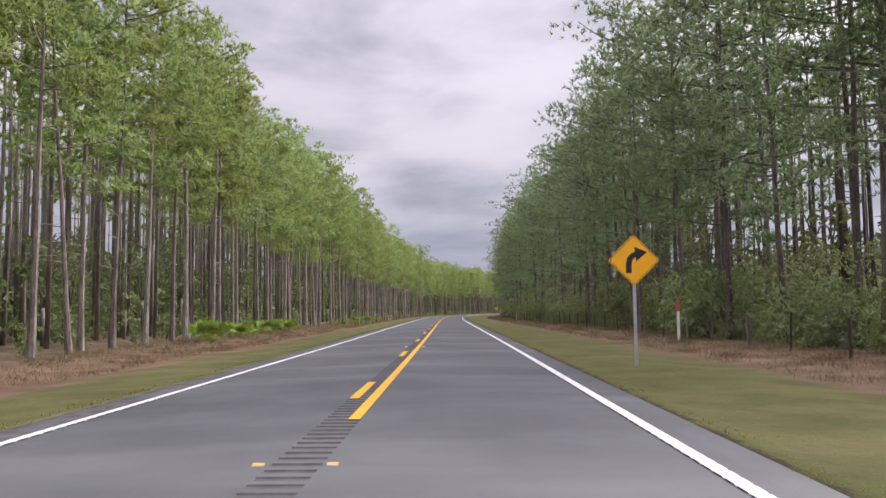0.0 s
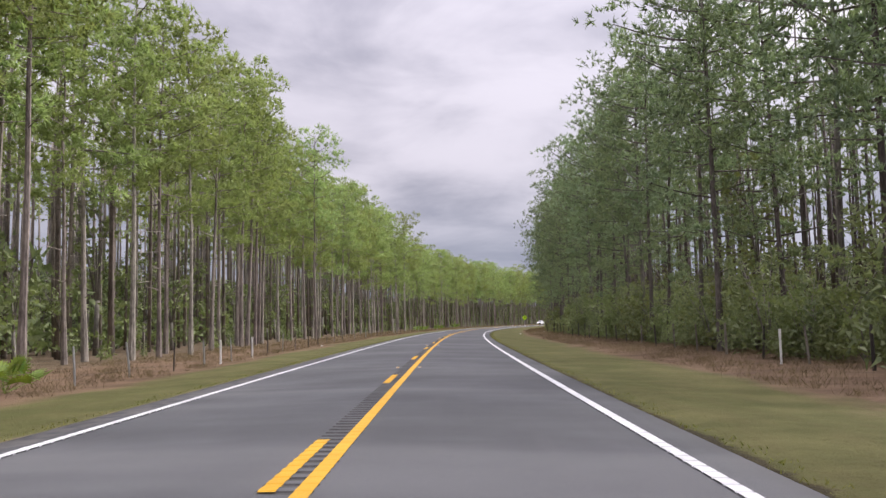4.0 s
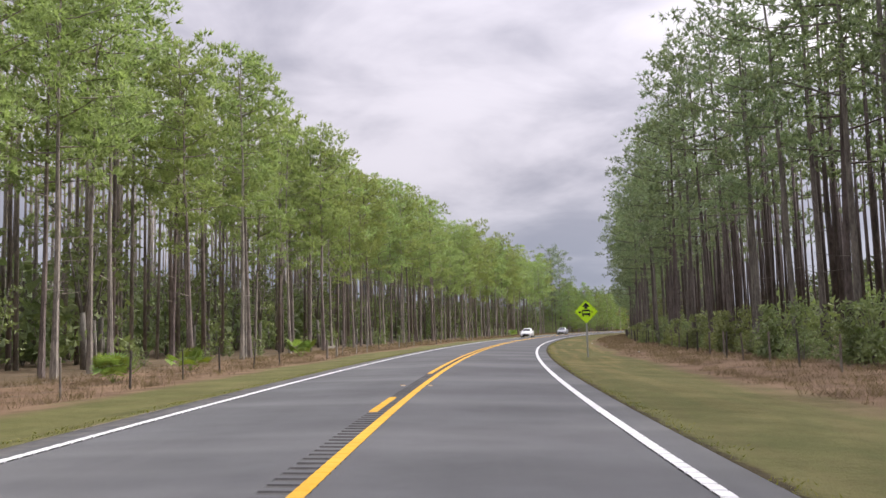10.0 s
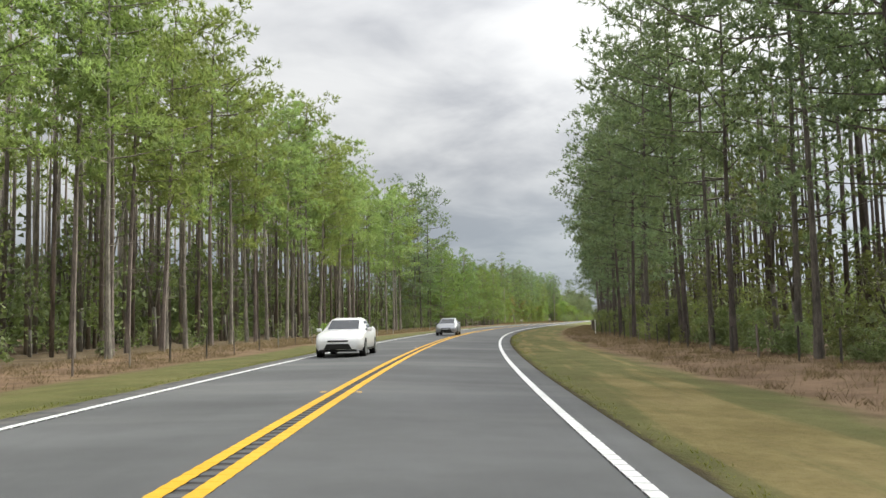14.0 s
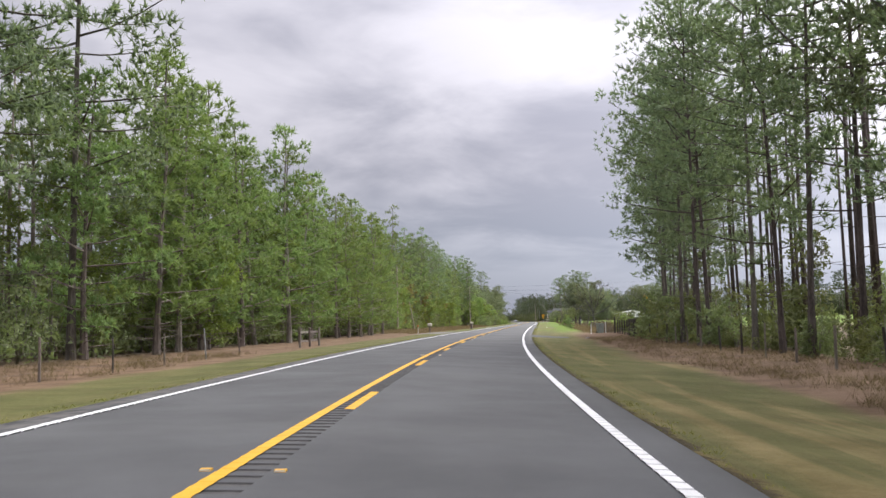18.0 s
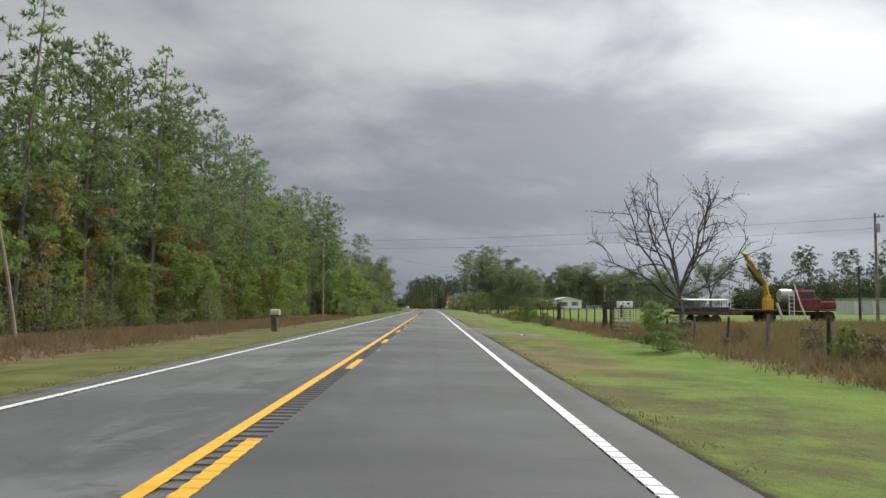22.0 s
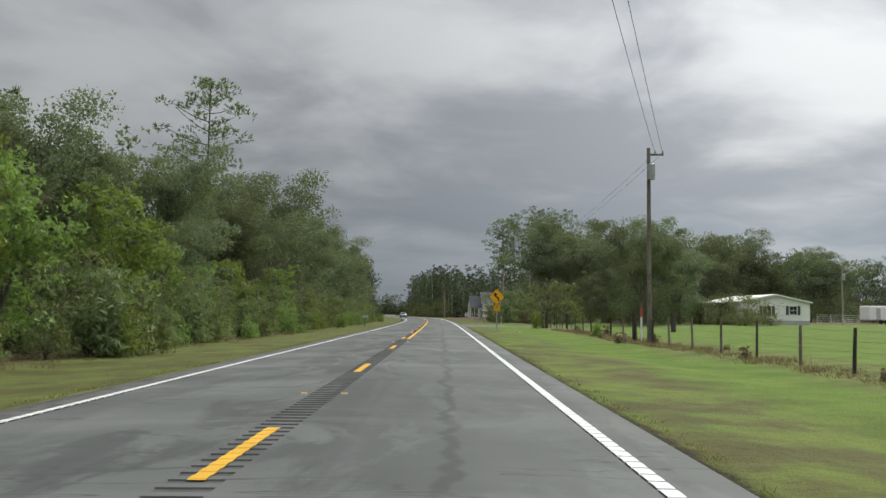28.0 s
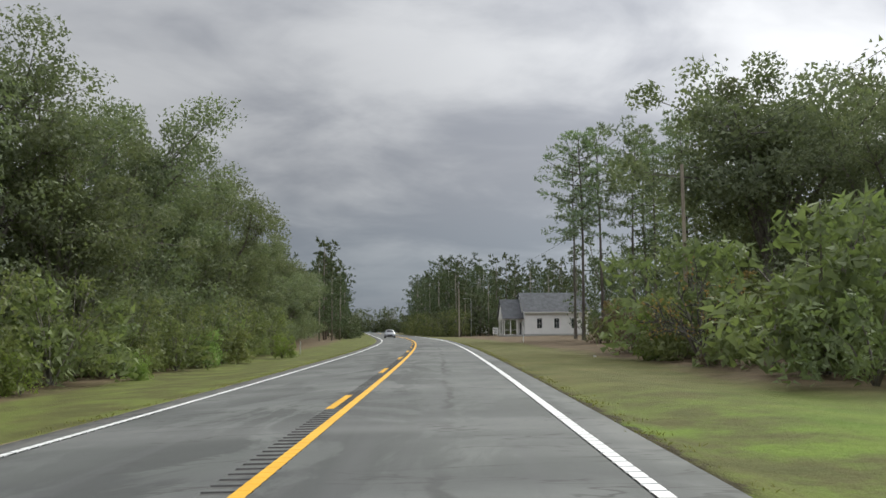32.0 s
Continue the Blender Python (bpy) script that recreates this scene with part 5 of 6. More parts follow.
ob = thing("trash_bin", "grey-green wheeled trash bin beside a gate", "trash bin", place(553.9, 11.6, 20))
bm = box(0.62, 0.7, 0.95, 0, 0, 0.5, 0.03)
for v in bm.verts:
    if v.co.z < 0.3:
        v.co.x, v.co.y = v.co.x * 0.82, v.co.y * 0.8
part("body", bm, bin_green, ob)
part("lid", box(0.68, 0.78, 0.07, 0, 0.0, 1.02, 0.025), bin_green, ob)
part("handle", rod([(-0.28, 0.42, 0.95), (0, 0.46, 0.97), (0.28, 0.42, 0.95)], 0.018, 6), bin_green, ob)
for x in (-0.27, 0.27):
    part("wheel", rod([(x - 0.03, 0.3, 0.13), (x, 0.3, 0.13), (x + 0.03, 0.3, 0.13)], 0.13, 12), black_paint, ob)
ob = thing("culvert_pipe", "black culvert pipe mouth in the roadside ditch", "culvert", place(536.9, 9.35, z=float(land(536.9, 9.35)) - 0.28))
ring_o = [(0.3 * math.cos(q), 0.3 * math.sin(q)) for q in np.linspace(0, 2 * math.pi, 17)[:-1]]
bm = bmesh.new()
rows4 = [[bm.verts.new((x * k, y, z * k + 0.05)) for x, z in ring_o] for k, y in ((1, 0), (1, 2.6), (0.86, 2.6), (0.86, 0))]
for a, b in zip(rows4, rows4[1:] + rows4[:1]):
    for i in range(16):
        bm.faces.new([a[i], a[(i + 1) % 16], b[(i + 1) % 16], b[i]])
part("pipe", bm, black_paint, ob)


# ---- utility poles and wires ----
def pole(s, lat, h, r0, label, gear=False, lean=0.0, mat=None):
    ob = thing("utility_pole", label, "utility pole", place(s, lat), group="utility poles")
    part("shaft", rod([(0, 0, -0.5), (lean * 0.5, 0, h / 2), (lean, 0, h)], [r0, r0 * 0.85, r0 * 0.68], 9), mat or pole_wood, ob)
    if gear:
        part("transformer", rod([(0.05, -0.32, h - 1.75), (0.05, -0.32, h - 1.3), (0.05, -0.32, h - 0.95), (0.05, -0.32, h - 0.9)], [0.2, 0.21, 0.21, 0.12], 12), grey_metal, ob)
        part("bracket", box(0.06, 0.3, 0.08, 0.05, -0.15, h - 1.2), steel, ob)
        part("crossarm", box(0.9, 0.09, 0.1, 0.35, 0, h - 0.35, 0.01), old_wood, ob)
        for x in (0.35, 0.75, 0.0):
            part("insulator", rod([(x, 0, h - 0.3), (x, 0, h - 0.2), (x, 0, h - 0.12)], [0.05, 0.06, 0.03], 8), grey_metal, ob)
    return ob


pole(590, -16.2, 9.9, 0.13, "thin weathered utility pole before the trees")
pole(683, -13.0, 10.7, 0.13, "thin weathered utility pole before the trees")
pole(604, -15.6, 5.0, 0.1, "short leaning pole stub among brush", lean=-1.0)
pole(769.4, 12.9, 10.4, 0.135, "dark utility pole with transformer beside the pasture", True, mat=oak_bark)
pole(642, 41.4, 9.6, 0.15, "dark utility pole in the field", True, mat=oak_bark)
pole(636.5, 37.0, 4.6, 0.12, "short dark pole in the field", mat=dark_post)
pole(863.7, 12.8, 8.6, 0.11, "pale utility pole rising from the bushes")
pole(980, 11.1, 8.8, 0.15, "pale utility pole beyond the bend")
pole(845, 60, 8.0, 0.14, "utility pole behind the pasture", True)
pole(990, 13.5, 7.0, 0.12, "grey pole beyond the bend")
lamp = thing("street_lamp", "slim street lamp beyond the bend", "street lamp", place(985, 14.0))
part("post", rod([(0, 0, -0.3), (0, 0, 4), (0, 0, 7.0)], [0.09, 0.07, 0.05], 8), grey_metal, lamp)
part("arm", rod([(0, 0, 6.9), (-0.5, 0, 7.15), (-1.1, 0, 7.15)], 0.03, 6), grey_metal, lamp)
part("head", box(0.5, 0.2, 0.1, -1.25, 0, 7.12, 0.02), grey_metal, lamp)


def cable(a, b, sag, label):
    a, b = Vector(a), Vector(b)
    pts = [a.lerp(b, t) - Vector((0, 0, sag * 4 * t * (1 - t))) for t in np.linspace(0, 1, 13)]
    v, f = rod(np.array(pts), 0.009, 4)
    tagged(new("power_line", mesh_of("power_line", v, f, black_paint)), label, "power line", group="power lines")


for dx in (0.35, 0.75):
    cable(spot(769.4, 12.9 + dx, 10.0), spot(683, -13.0 + dx, 10.2), 0.9, "thin black power line crossing the road")
    cable(spot(769.4, 12.9 + dx, 10.0), spot(863.7, 12.8 + dx, 8.5), 0.9, "thin black power line along the road")
cable(spot(683, -13, 10.2), spot(642, 41.4, 9.4), 0.5, "thin black power line crossing the road")
cable(spot(683, -13.3, 9.2), spot(642, 41.2, 8.4), 0.6, "thin black power line crossing the road")
cable(spot(590, -16.2, 9.5), spot(683, -13.0, 10.2), 1.0, "thin black power line along the trees")
cable(spot(863.7, 12.8, 8.5), spot(980, 11.1, 8.6), 1.0, "thin black power line along the road")


# ---- driveways ----
def apron(name, s0, s1, reach, flare, mat, label, side=1, near=None):
    """A paved drive that leaves the road, wider where it joins."""
    e = 4.38 if side > 0 else -4.25
    outs = list(np.linspace(0, min(6.0, reach), 9)) + ([] if reach <= 6 else list(np.linspace(6.0, reach, 6)[1:]))
    v, f, al, lt = [], [], [], []
    for i, out in enumerate(outs):
        l = e + side * out
        fade = max(1 - out / min(6.0, reach), 0)
        spread, back = flare * fade ** 1.5, (flare if near is None else near) * fade ** 1.5
        for j, t in enumerate(np.linspace(0, 1, 9)):
            s = s0 - back + (s1 - s0 + spread + back) * t
            rough_edge = 0.25 * math.sin(i * 2.3 + j * 1.7)
            v.append(spot(s + (rough_edge if j in (0, 8) else 0), l, float(land(s, l)) + (-0.06 if j in (0, 8) or i == len(outs) - 1 else 0.02)))
            al.append(s)
            lt.append(l)
            if i and j:
                o = i * 9 + j
                f.append([o, o - 1, o - 10, o - 9])
    me = mesh_of(name, np.array(v), f, mat, smooth=True)
    for key, val in (("lat", lt), ("along", al)):
        me.attributes.new(key, "FLOAT", "POINT").data.foreach_set("value", np.array(val, np.float32))
    return tagged(new(name, me), label, "driveway", kind="structure")


gravel = material("gravel", (0.09, 0.087, 0.08), (0.165, 0.158, 0.147), scale=1.5, fine=30.0, rough=0.95, bump=0.6)
apron("driveway", 535.6, 539.6, 3.6, 8.0, asphalt, "worn grey asphalt driveway apron", 1, 0.5)
apron("driveway", 610.4, 613.0, 3.9, 11.5, asphalt, "worn grey asphalt driveway apron", 1, 0.3)
apron("driveway", 662.5, 666.5, 6.5, 2.0, gravel, "pale gravel driveway through the grass")
apron("driveway", 813.6, 820.6, 30.0, 4.5, gravel, "worn grey gravel driveway into the trees")
apron("driveway", 556.0, 566.0, 6.0, 6.0, gravel, "gravel pull-off by the mailbox", -1)


# ---- houses ----
siding = material("white_siding", (0.78, 0.78, 0.77), (0.87, 0.87, 0.86), scale=0.8, fine=30.0, rough=0.6, bump=0.1)
shingle = material("dark_shingles", (0.09, 0.095, 0.1), (0.15, 0.155, 0.165), scale=1.5, fine=14.0, rough=0.9, bump=0.5)
tin = material("pale_tin_roof", (0.55, 0.55, 0.54), (0.68, 0.68, 0.66), scale=1.0, fine=20.0, rough=0.45, bump=0.1)
trim_dark = material("dark_trim", (0.06, 0.06, 0.065), (0.1, 0.1, 0.105), scale=3.0, fine=30.0, rough=0.6, bump=0.05)
skirt_grey = material("skirting", (0.4, 0.4, 0.39), (0.5, 0.5, 0.48), scale=1.5, fine=30.0, rough=0.8, bump=0.2)
pane = bpy.data.materials.new("window_glass")
pane.use_nodes = True
n = Nodes(pane.node_tree)
n.add("ShaderNodeOutputMaterial", {0: n.add("ShaderNodeBsdfPrincipled", {"Base Color": (0.03, 0.035, 0.04, 1), "Roughness": 0.08, "Specular IOR Level": 0.6}).outputs[0]})


def window(parent, x, y, z, w2, h, face, shutters=True):
    """A window on a wall whose outside looks along face ('-y' or '-x')."""
    m = pose(x, y, z) if face == "-y" else pose(x, y, z, 0, 0, -90)
    fr = part("window", merge(box(w2 + 0.12, 0.06, 0.07, 0, 0, h / 2, 0.008), box(w2 + 0.12, 0.06, 0.07, 0, 0, -h / 2, 0.008), box(0.07, 0.06, h, -w2 / 2, 0, 0), box(0.07, 0.06, h, w2 / 2, 0, 0),
                              box(w2, 0.04, 0.04, 0, 0, 0), box(0.03, 0.04, h, 0, 0, 0)), white_paint, parent)
    fr.matrix_basis = m
    part("pane", box(w2, 0.02, h, 0, 0.012, 0), pane, fr)
    if shutters:
        for q in (-1, 1):
            sh = part("shutter", merge(box(0.36, 0.03, h + 0.1, q * (w2 / 2 + 0.26), -0.005, 0, 0.006), *[box(0.3, 0.02, 0.05, q * (w2 / 2 + 0.26), -0.022, z2) for z2 in np.linspace(-h / 2 + 0.1, h / 2 - 0.1, 7)]), trim_dark, fr)


def gable_house(name, label, m, wide, deep, wall_h, rise, roof, base=0.0, over=0.3):
    """A house with a gable towards -y; its walls, laps of siding and roof are parts."""
    ob = thing(name, label, "house", m)
    hw = wide / 2
    part("front_wall", prism([(-hw, base), (hw, base), (hw, wall_h), (0, wall_h + rise), (-hw, wall_h)], 0.15), siding, ob)
    part("back_wall", prism([(-hw, base), (hw, base), (hw, wall_h), (0, wall_h + rise), (-hw, wall_h)], 0.15, pose(0, deep - 0.15, 0)), siding, ob)
    for q in (-1, 1):
        part("side_wall", box(0.15, deep - 0.3, wall_h - base, q * (hw - 0.075), deep / 2, (wall_h + base) / 2), siding, ob)
        ang = math.atan2(rise, hw)
        ln = math.hypot(hw, rise) + over
        mm = pose(q * (hw + over * math.cos(ang)) / 2 - 0, deep / 2, wall_h + rise - (hw + over * math.cos(ang)) / 2 * math.tan(ang) + 0.07, 0, math.degrees(ang) * q, 0)
        part("roof_slope", box(ln, deep + 2 * over, 0.1, m=mm), roof, ob)
        part("fascia", box(ln, 0.04, 0.18, 0, -deep / 2 - over, -0.05, m=mm), white_paint, ob)
    if base > 0.05:
        part("skirting", box(wide - 0.1, deep - 0.1, base + 0.3, 0, deep / 2, base / 2 - 0.15), skirt_grey, ob)
    return ob


home = gable_house("mobile_home", "white double-wide mobile home with low gable and dark shutters", place(834.0, 45.7, 0), 9.0, 16.0, 3.0, 0.95, tin, 0.6)
window(home, -1.1, -0.035, 1.85, 1.1, 1.25, "-y")
window(home, 2.3, -0.035, 1.95, 1.0, 1.1, "-y")
window(home, -4.54, 5.0, 1.9, 1.0, 1.1, "-x")
window(home, -4.54, 11.0, 1.9, 1.0, 1.1, "-x")
part("door", box(0.06, 0.95, 2.0, -4.54, 7.5, 1.65, 0.01), trim_dark, home)
part("porch_floor", box(3.0, 4.0, 0.15, -6.0, 7.5, 0.55), old_wood, home)
part("porch_roof", box(3.4, 4.6, 0.1, -6.2, 7.5, 2.95), tin, home)
for y in (5.6, 9.4):
    part("porch_post", box(0.1, 0.1, 2.4, -7.4, y, 1.75), white_paint, home)
for z in (0.95, 1.35):
    part("porch_rail", box(0.05, 4.0, 0.09, -7.45, 7.5, z), old_wood, home)
part("porch_step", box(0.9, 1.2, 0.3, -7.95, 7.5, 0.12), old_wood, home)

cottage = thing("cottage", "white cottage with dark shingle roof and gabled porch facing the road", "house", place(968.5, 19.0, 0))
part("main_wall", box(11.0, 8.0, 4.1, 7.6, 4.0, 2.05), siding, cottage)
part("foundation", box(11.1, 8.1, 0.4, 7.6, 4.0, 0.2), skirt_grey, cottage)
for q in (-1, 1):
    part("roof_slope", box(11.8, 5.6, 0.12, m=pose(7.6, 4.0 + q * 2.2, 5.85, -37.7 * q, 0, 0)), shingle, cottage)
    part("roof_slope", box(3.8, 4.6, 0.1, m=pose(0.25, 4.0 + q * 1.55, 4.72, -47.6 * q, 0, 0)), shingle, cottage)
    part("fascia", box(11.8, 0.05, 0.2, 7.6, 4.0 + q * 4.42, 4.06), white_paint, cottage)
    part("porch_beam", box(3.5, 0.18, 0.24, 0.3, 4.0 + q * 2.7, 2.98, 0.01), white_paint, cottage)
for x in (2.03, 13.17):
    part("gable", prism([(-4.0, 4.1), (4.0, 4.1), (0, 7.3)], 0.13, pose(x, 4.0, 0, 0, 0, 90)), siding, cottage)
part("porch_gable", prism([(-2.8, 3.1), (2.8, 3.1), (0, 6.15)], 0.12, pose(-1.3, 4.0, 0, 0, 0, 90)), siding, cottage)
part("porch_beam", box(0.18, 5.5, 0.24, -1.3, 4.0, 2.98, 0.01), white_paint, cottage)
for x, y in ((-1.3, 1.3), (-1.3, 3.1), (-1.3, 4.9), (-1.3, 6.7), (-0.2, 1.3), (0.9, 1.3), (1.9, 1.3)):
    part("porch_post", box(0.17, 0.17, 2.6, x, y, 1.58, 0.01), white_paint, cottage)
part("porch_floor", box(3.5, 5.8, 0.3, 0.3, 4.0, 0.15), skirt_grey, cottage)
part("porch_rail", box(3.1, 0.06, 0.08, 0.3, 1.3, 1.1), white_paint, cottage)
part("door", box(0.06, 0.95, 2.05, 2.04, 4.0, 1.35, 0.01), trim_dark, cottage)
for x in (4.6, 7.6, 10.6):
    window(cottage, x, -0.01, 2.2, 0.9, 1.7, "-y", False)

barn = thing("pole_barn", "open pole barn with a low pale tin roof", "barn", place(828, 88, 15))
part("roof", box(15, 7, 0.15, 0, 0, 3.2, m=pose(0, 0, 0, 3)), tin, barn)
for x in (-7, -3.5, 0, 3.5, 7):
    for y in (-3.2, 3.2):
        part("post", rod([(x, y, -0.2), (x, y, 1.5), (x, y, 3.15)], 0.1, 7), old_wood, barn)
shed = thing("long_shed", "long low pale metal shed across the field", "shed", place(700, 72, 0))
part("wall", box(9.6, 6, 2.4, 0, 0, 1.1, 0.03), tin, shed)
part("roof", box(10.2, 6.6, 0.12, 0, 0, 2.4), grey_metal, shed)
for x in (-3, 0, 3):
    part("door", box(2.2, 0.05, 2.0, x, -3.03, 1.0), skirt_grey, shed)
small = thing("camper_trailer", "small pale camper trailer beyond the pasture", "trailer", place(850, 68, 10))
part("body", box(5.0, 2.3, 2.2, 0, 0, 1.6, 0.15), siding, small)
part("window", box(1.0, 0.03, 0.6, 0.8, -1.16, 1.9, 0.01), pane, small)
part("door", box(0.7, 0.03, 1.7, -1.0, -1.16, 1.5, 0.01), skirt_grey, small)
for x in (-0.5, 0.4):
    part("wheel", rod([(x, -1.1, 0.33), (x, -1.0, 0.33), (x, -0.9, 0.33)], 0.33, 12), black_paint, small)


def roadside_board(s, lat, w2, h, z, label, mat):
    ob = thing("sign_board", label, "sign board", place(s, lat), group="sign boards")
    part("board", box(w2, 0.06, h, 0, 0, z, 0.01), mat, ob)
    for x in (-w2 * 0.4, w2 * 0.4):
        part("post", box(0.1, 0.1, z + h / 2 + 0.2, x, 0.09, (z + h / 2) / 2 - 0.1), white_paint, ob)
    for k in range(3):
        part("text_bar", box(w2 * (0.8 - 0.15 * k), 0.01, h * 0.12, 0, -0.036, z + h * (0.27 - 0.27 * k)), trim_dark, ob)


roadside_board(992, 17.0, 2.6, 1.4, 1.2, "white church-style sign board on two posts", white_paint)
roadside_board(985, 18.6, 1.0, 1.2, 0.9, "small white notice board by the cottage", white_paint)
roadside_board(1000, 12.5, 0.9, 1.2, 0.9, "small grey board beyond the bend", grey_metal)


# ---- bare pecan tree ----
grey_bark = material("grey_bark", (0.055, 0.05, 0.046), (0.15, 0.14, 0.13), scale=4.0, fine=22.0, rough=0.95, bump=0.6, vary=0.6, stretch=(1, 1, 0.3))

def bare_tree(h, seed):
    """A leafless tree: a leader with rising limbs, branches and twigs, and a few last leaves."""
    r = np.random.default_rng(seed)
    limbs, twigs, tips = [], [], []

    def branch(p, d, ln, rad, bend, end=0.35):
        pts, d = [np.array(p, float)], np.array(d, float)
        for _ in range(5):
            d = unit(d + r.normal(0, 0.19, 3) + (0, 0, bend))
            pts.append(pts[-1] + d * ln / 5)
        return np.array(pts), np.linspace(rad, max(rad * end, 0.005), 6)

    def along(pts, u):
        return np.array([np.interp(u * 5, range(6), pts[:, k]) for k in range(3)])

    def offshoot(pts, u, spread):
        i = min(int(u * 5), 4)
        d = unit(pts[i + 1] - pts[i])
        return unit(d * math.cos(spread) + unit(np.cross(d, r.normal(0, 1, 3))) * math.sin(spread))

    trunk, rad = branch((0, 0, -0.1), (0.03, 0, 1), h * 0.27, h * 0.015, 0.2, 0.75)
    limbs.append(rod(trunk, rad, 8))
    for i in range(9):
        q = i * 2.4 + r.normal(0, 0.3)
        tilt = (0.15, 0.45, 0.75, 0.95, 1.1, 0.6, 0.85, 0.35, 1.15)[i]
        d = np.array([math.cos(q) * math.sin(tilt), math.sin(q) * math.sin(tilt), math.cos(tilt)])
        main, rad = branch(along(trunk, r.uniform(0.72, 1.0)), d, h * r.uniform(0.55, 0.74) * (1 if tilt < 0.9 else 0.85), h * 0.0078, 0.05, 0.3)
        limbs.append(rod(main, rad, 6))
        for j in range(8):
            u = 0.22 + 0.76 * (j + r.uniform(0, 0.8)) / 8
            sub, rad2 = branch(along(main, u), offshoot(main, u, r.uniform(0.5, 0.95)), h * r.uniform(0.16, 0.3) * (1.25 - 0.6 * u), max(h * 0.0034 * (1.3 - 0.7 * u), 0.022), 0.03)
            twigs.append(rod(sub, rad2, 4))
            for k in range(5):
                v = 0.3 + 0.7 * (k + r.uniform(0, 0.8)) / 5
                tw, rad3 = branch(along(sub, min(v, 1.0)), offshoot(sub, min(v, 0.99), r.uniform(0.4, 0.9)), h * r.uniform(0.05, 0.1), 0.017, 0.0)
                twigs.append(rod(tw[::2], rad3[::2], 3))
                tips.append(tw[-1])
    return join(*limbs), join(*twigs), leaves(np.array(tips), 0.12, r)


for s, lat, h, seed, lab in ((610.4, 14.5, 9.3, 5, "bare grey pecan tree with a few last leaves"), (800, -13.5, 9.5, 8, "bare grey tree among the oaks"), (829, 15.2, 6.4, 9, "small bare grey tree by the bushes"), (856, 11.2, 3.6, 12, "small bare grey tree among the bushes"), (722, -12.5, 7.5, 14, "pale bare tree at the wood's edge")):
    ob = thing("bare_tree", lab, "tree", place(s, lat, seed * 37), group="bare trees")
    gl, gt, gv = bare_tree(h, seed)
    part("trunk", gl, grey_bark, ob)
    part("crown", gt, grey_bark, ob)
    part("foliage", gv, rusty_leaves, ob)

# ---- crane truck ----
crane_yellow = material("crane_yellow", (0.55, 0.33, 0.03), (0.68, 0.42, 0.05), scale=2.0, fine=30.0, rough=0.55, bump=0.1)
truck_red = material("faded_red_paint", (0.12, 0.022, 0.022), (0.22, 0.05, 0.045), scale=1.5, fine=30.0, rough=0.5, bump=0.1)
rust = material("rusty_iron", (0.05, 0.038, 0.033), (0.13, 0.09, 0.075), scale=3.0, fine=25.0, rough=0.9, bump=0.4)
truck = thing("crane_truck", "old red truck with a rusty bed and a raised yellow crane", "truck", place(634, 29.0, 0))
part("frame", box(9.0, 0.9, 0.3, -0.1, 0, 0.8, 0.02), rust, truck)
part("bed", box(5.4, 2.3, 0.16, -1.9, 0, 1.02, 0.02), rust, truck)
part("cab", merge(box(1.7, 2.1, 1.0, 2.3, 0, 1.5, 0.1), box(1.35, 1.9, 0.8, 2.15, 0, 2.25, 0.16)), truck_red, truck)
part("hood", box(1.6, 1.5, 0.7, 3.75, 0, 1.45, 0.14), truck_red, truck)
part("cab_window", box(0.9, 0.03, 0.5, 2.2, -0.97, 2.25, 0.01), pane, truck)
for x, y in ((3.7, -0.95), (3.7, 0.95), (-0.9, -0.95), (-0.9, 0.95)):
    wh = part("wheel", rod([(x, y - 0.14, 0.5), (x, y, 0.5), (x, y + 0.14, 0.5)], 0.5, 16), black_paint, truck)
    part("rim", rod([(x, y - 0.16, 0.5), (x, y, 0.5), (x, y + 0.16, 0.5)], 0.26, 12), rust, wh)
    if x > 3:
        part("fender", box(1.25, 0.34, 0.14, x, y, 1.08, 0.06), truck_red, truck)
part("crane_base", merge(box(0.6, 0.9, 0.9, -0.6, 0, 1.5, 0.05), box(0.45, 0.5, 0.5, -0.6, 0, 2.0, 0.05)), crane_yellow, truck)
part("crane_mast", rod([(-0.6, 0, 1.9), (-0.75, -0.1, 2.6), (-1.0, -0.25, 3.3)], [0.24, 0.24, 0.27], 4), crane_yellow, truck)
part("boom", rod([(-0.95, -0.2, 3.15), (-1.85, -0.8, 4.1), (-2.65, -1.4, 4.95)], [0.27, 0.24, 0.2], 4), crane_yellow, truck)
part("boom_tip", rod([(-2.65, -1.4, 4.95), (-2.95, -1.6, 5.35), (-3.2, -1.8, 5.4)], [0.24, 0.2, 0.12], 4), crane_yellow, truck)
part("hose", rod([(-1.35, -0.7, 3.1), (-2.1, -1.3, 3.7), (-2.75, -1.7, 4.4)], [0.2, 0.16, 0.1], 7), rust, truck)
part("outrigger", rod([(-0.2, -0.8, 1.6), (-0.1, -1.2, 0.8), (0.05, -1.5, 0.0)], 0.11, 7), beige, truck)
part("ladder", merge(*[box(0.05, 0.05, 2.3, 0.6 + x, -1.15, 1.3) for x in (0, 0.4)], *[box(0.4, 0.04, 0.04, 0.8, -1.15, z) for z in np.arange(0.4, 2.4, 0.3)]), white_paint, truck)
part("brace_bar", rod([(1.1, -1.0, 3.1), (1.5, -1.15, 1.5), (2.0, -1.3, 0.1)], 0.06, 6), white_paint, truck)
part("tank", rod([(0.3, 0, 2.2), (0.8, 0, 2.2), (1.25, 0, 2.2)], 0.5, 12), grey_metal, truck)
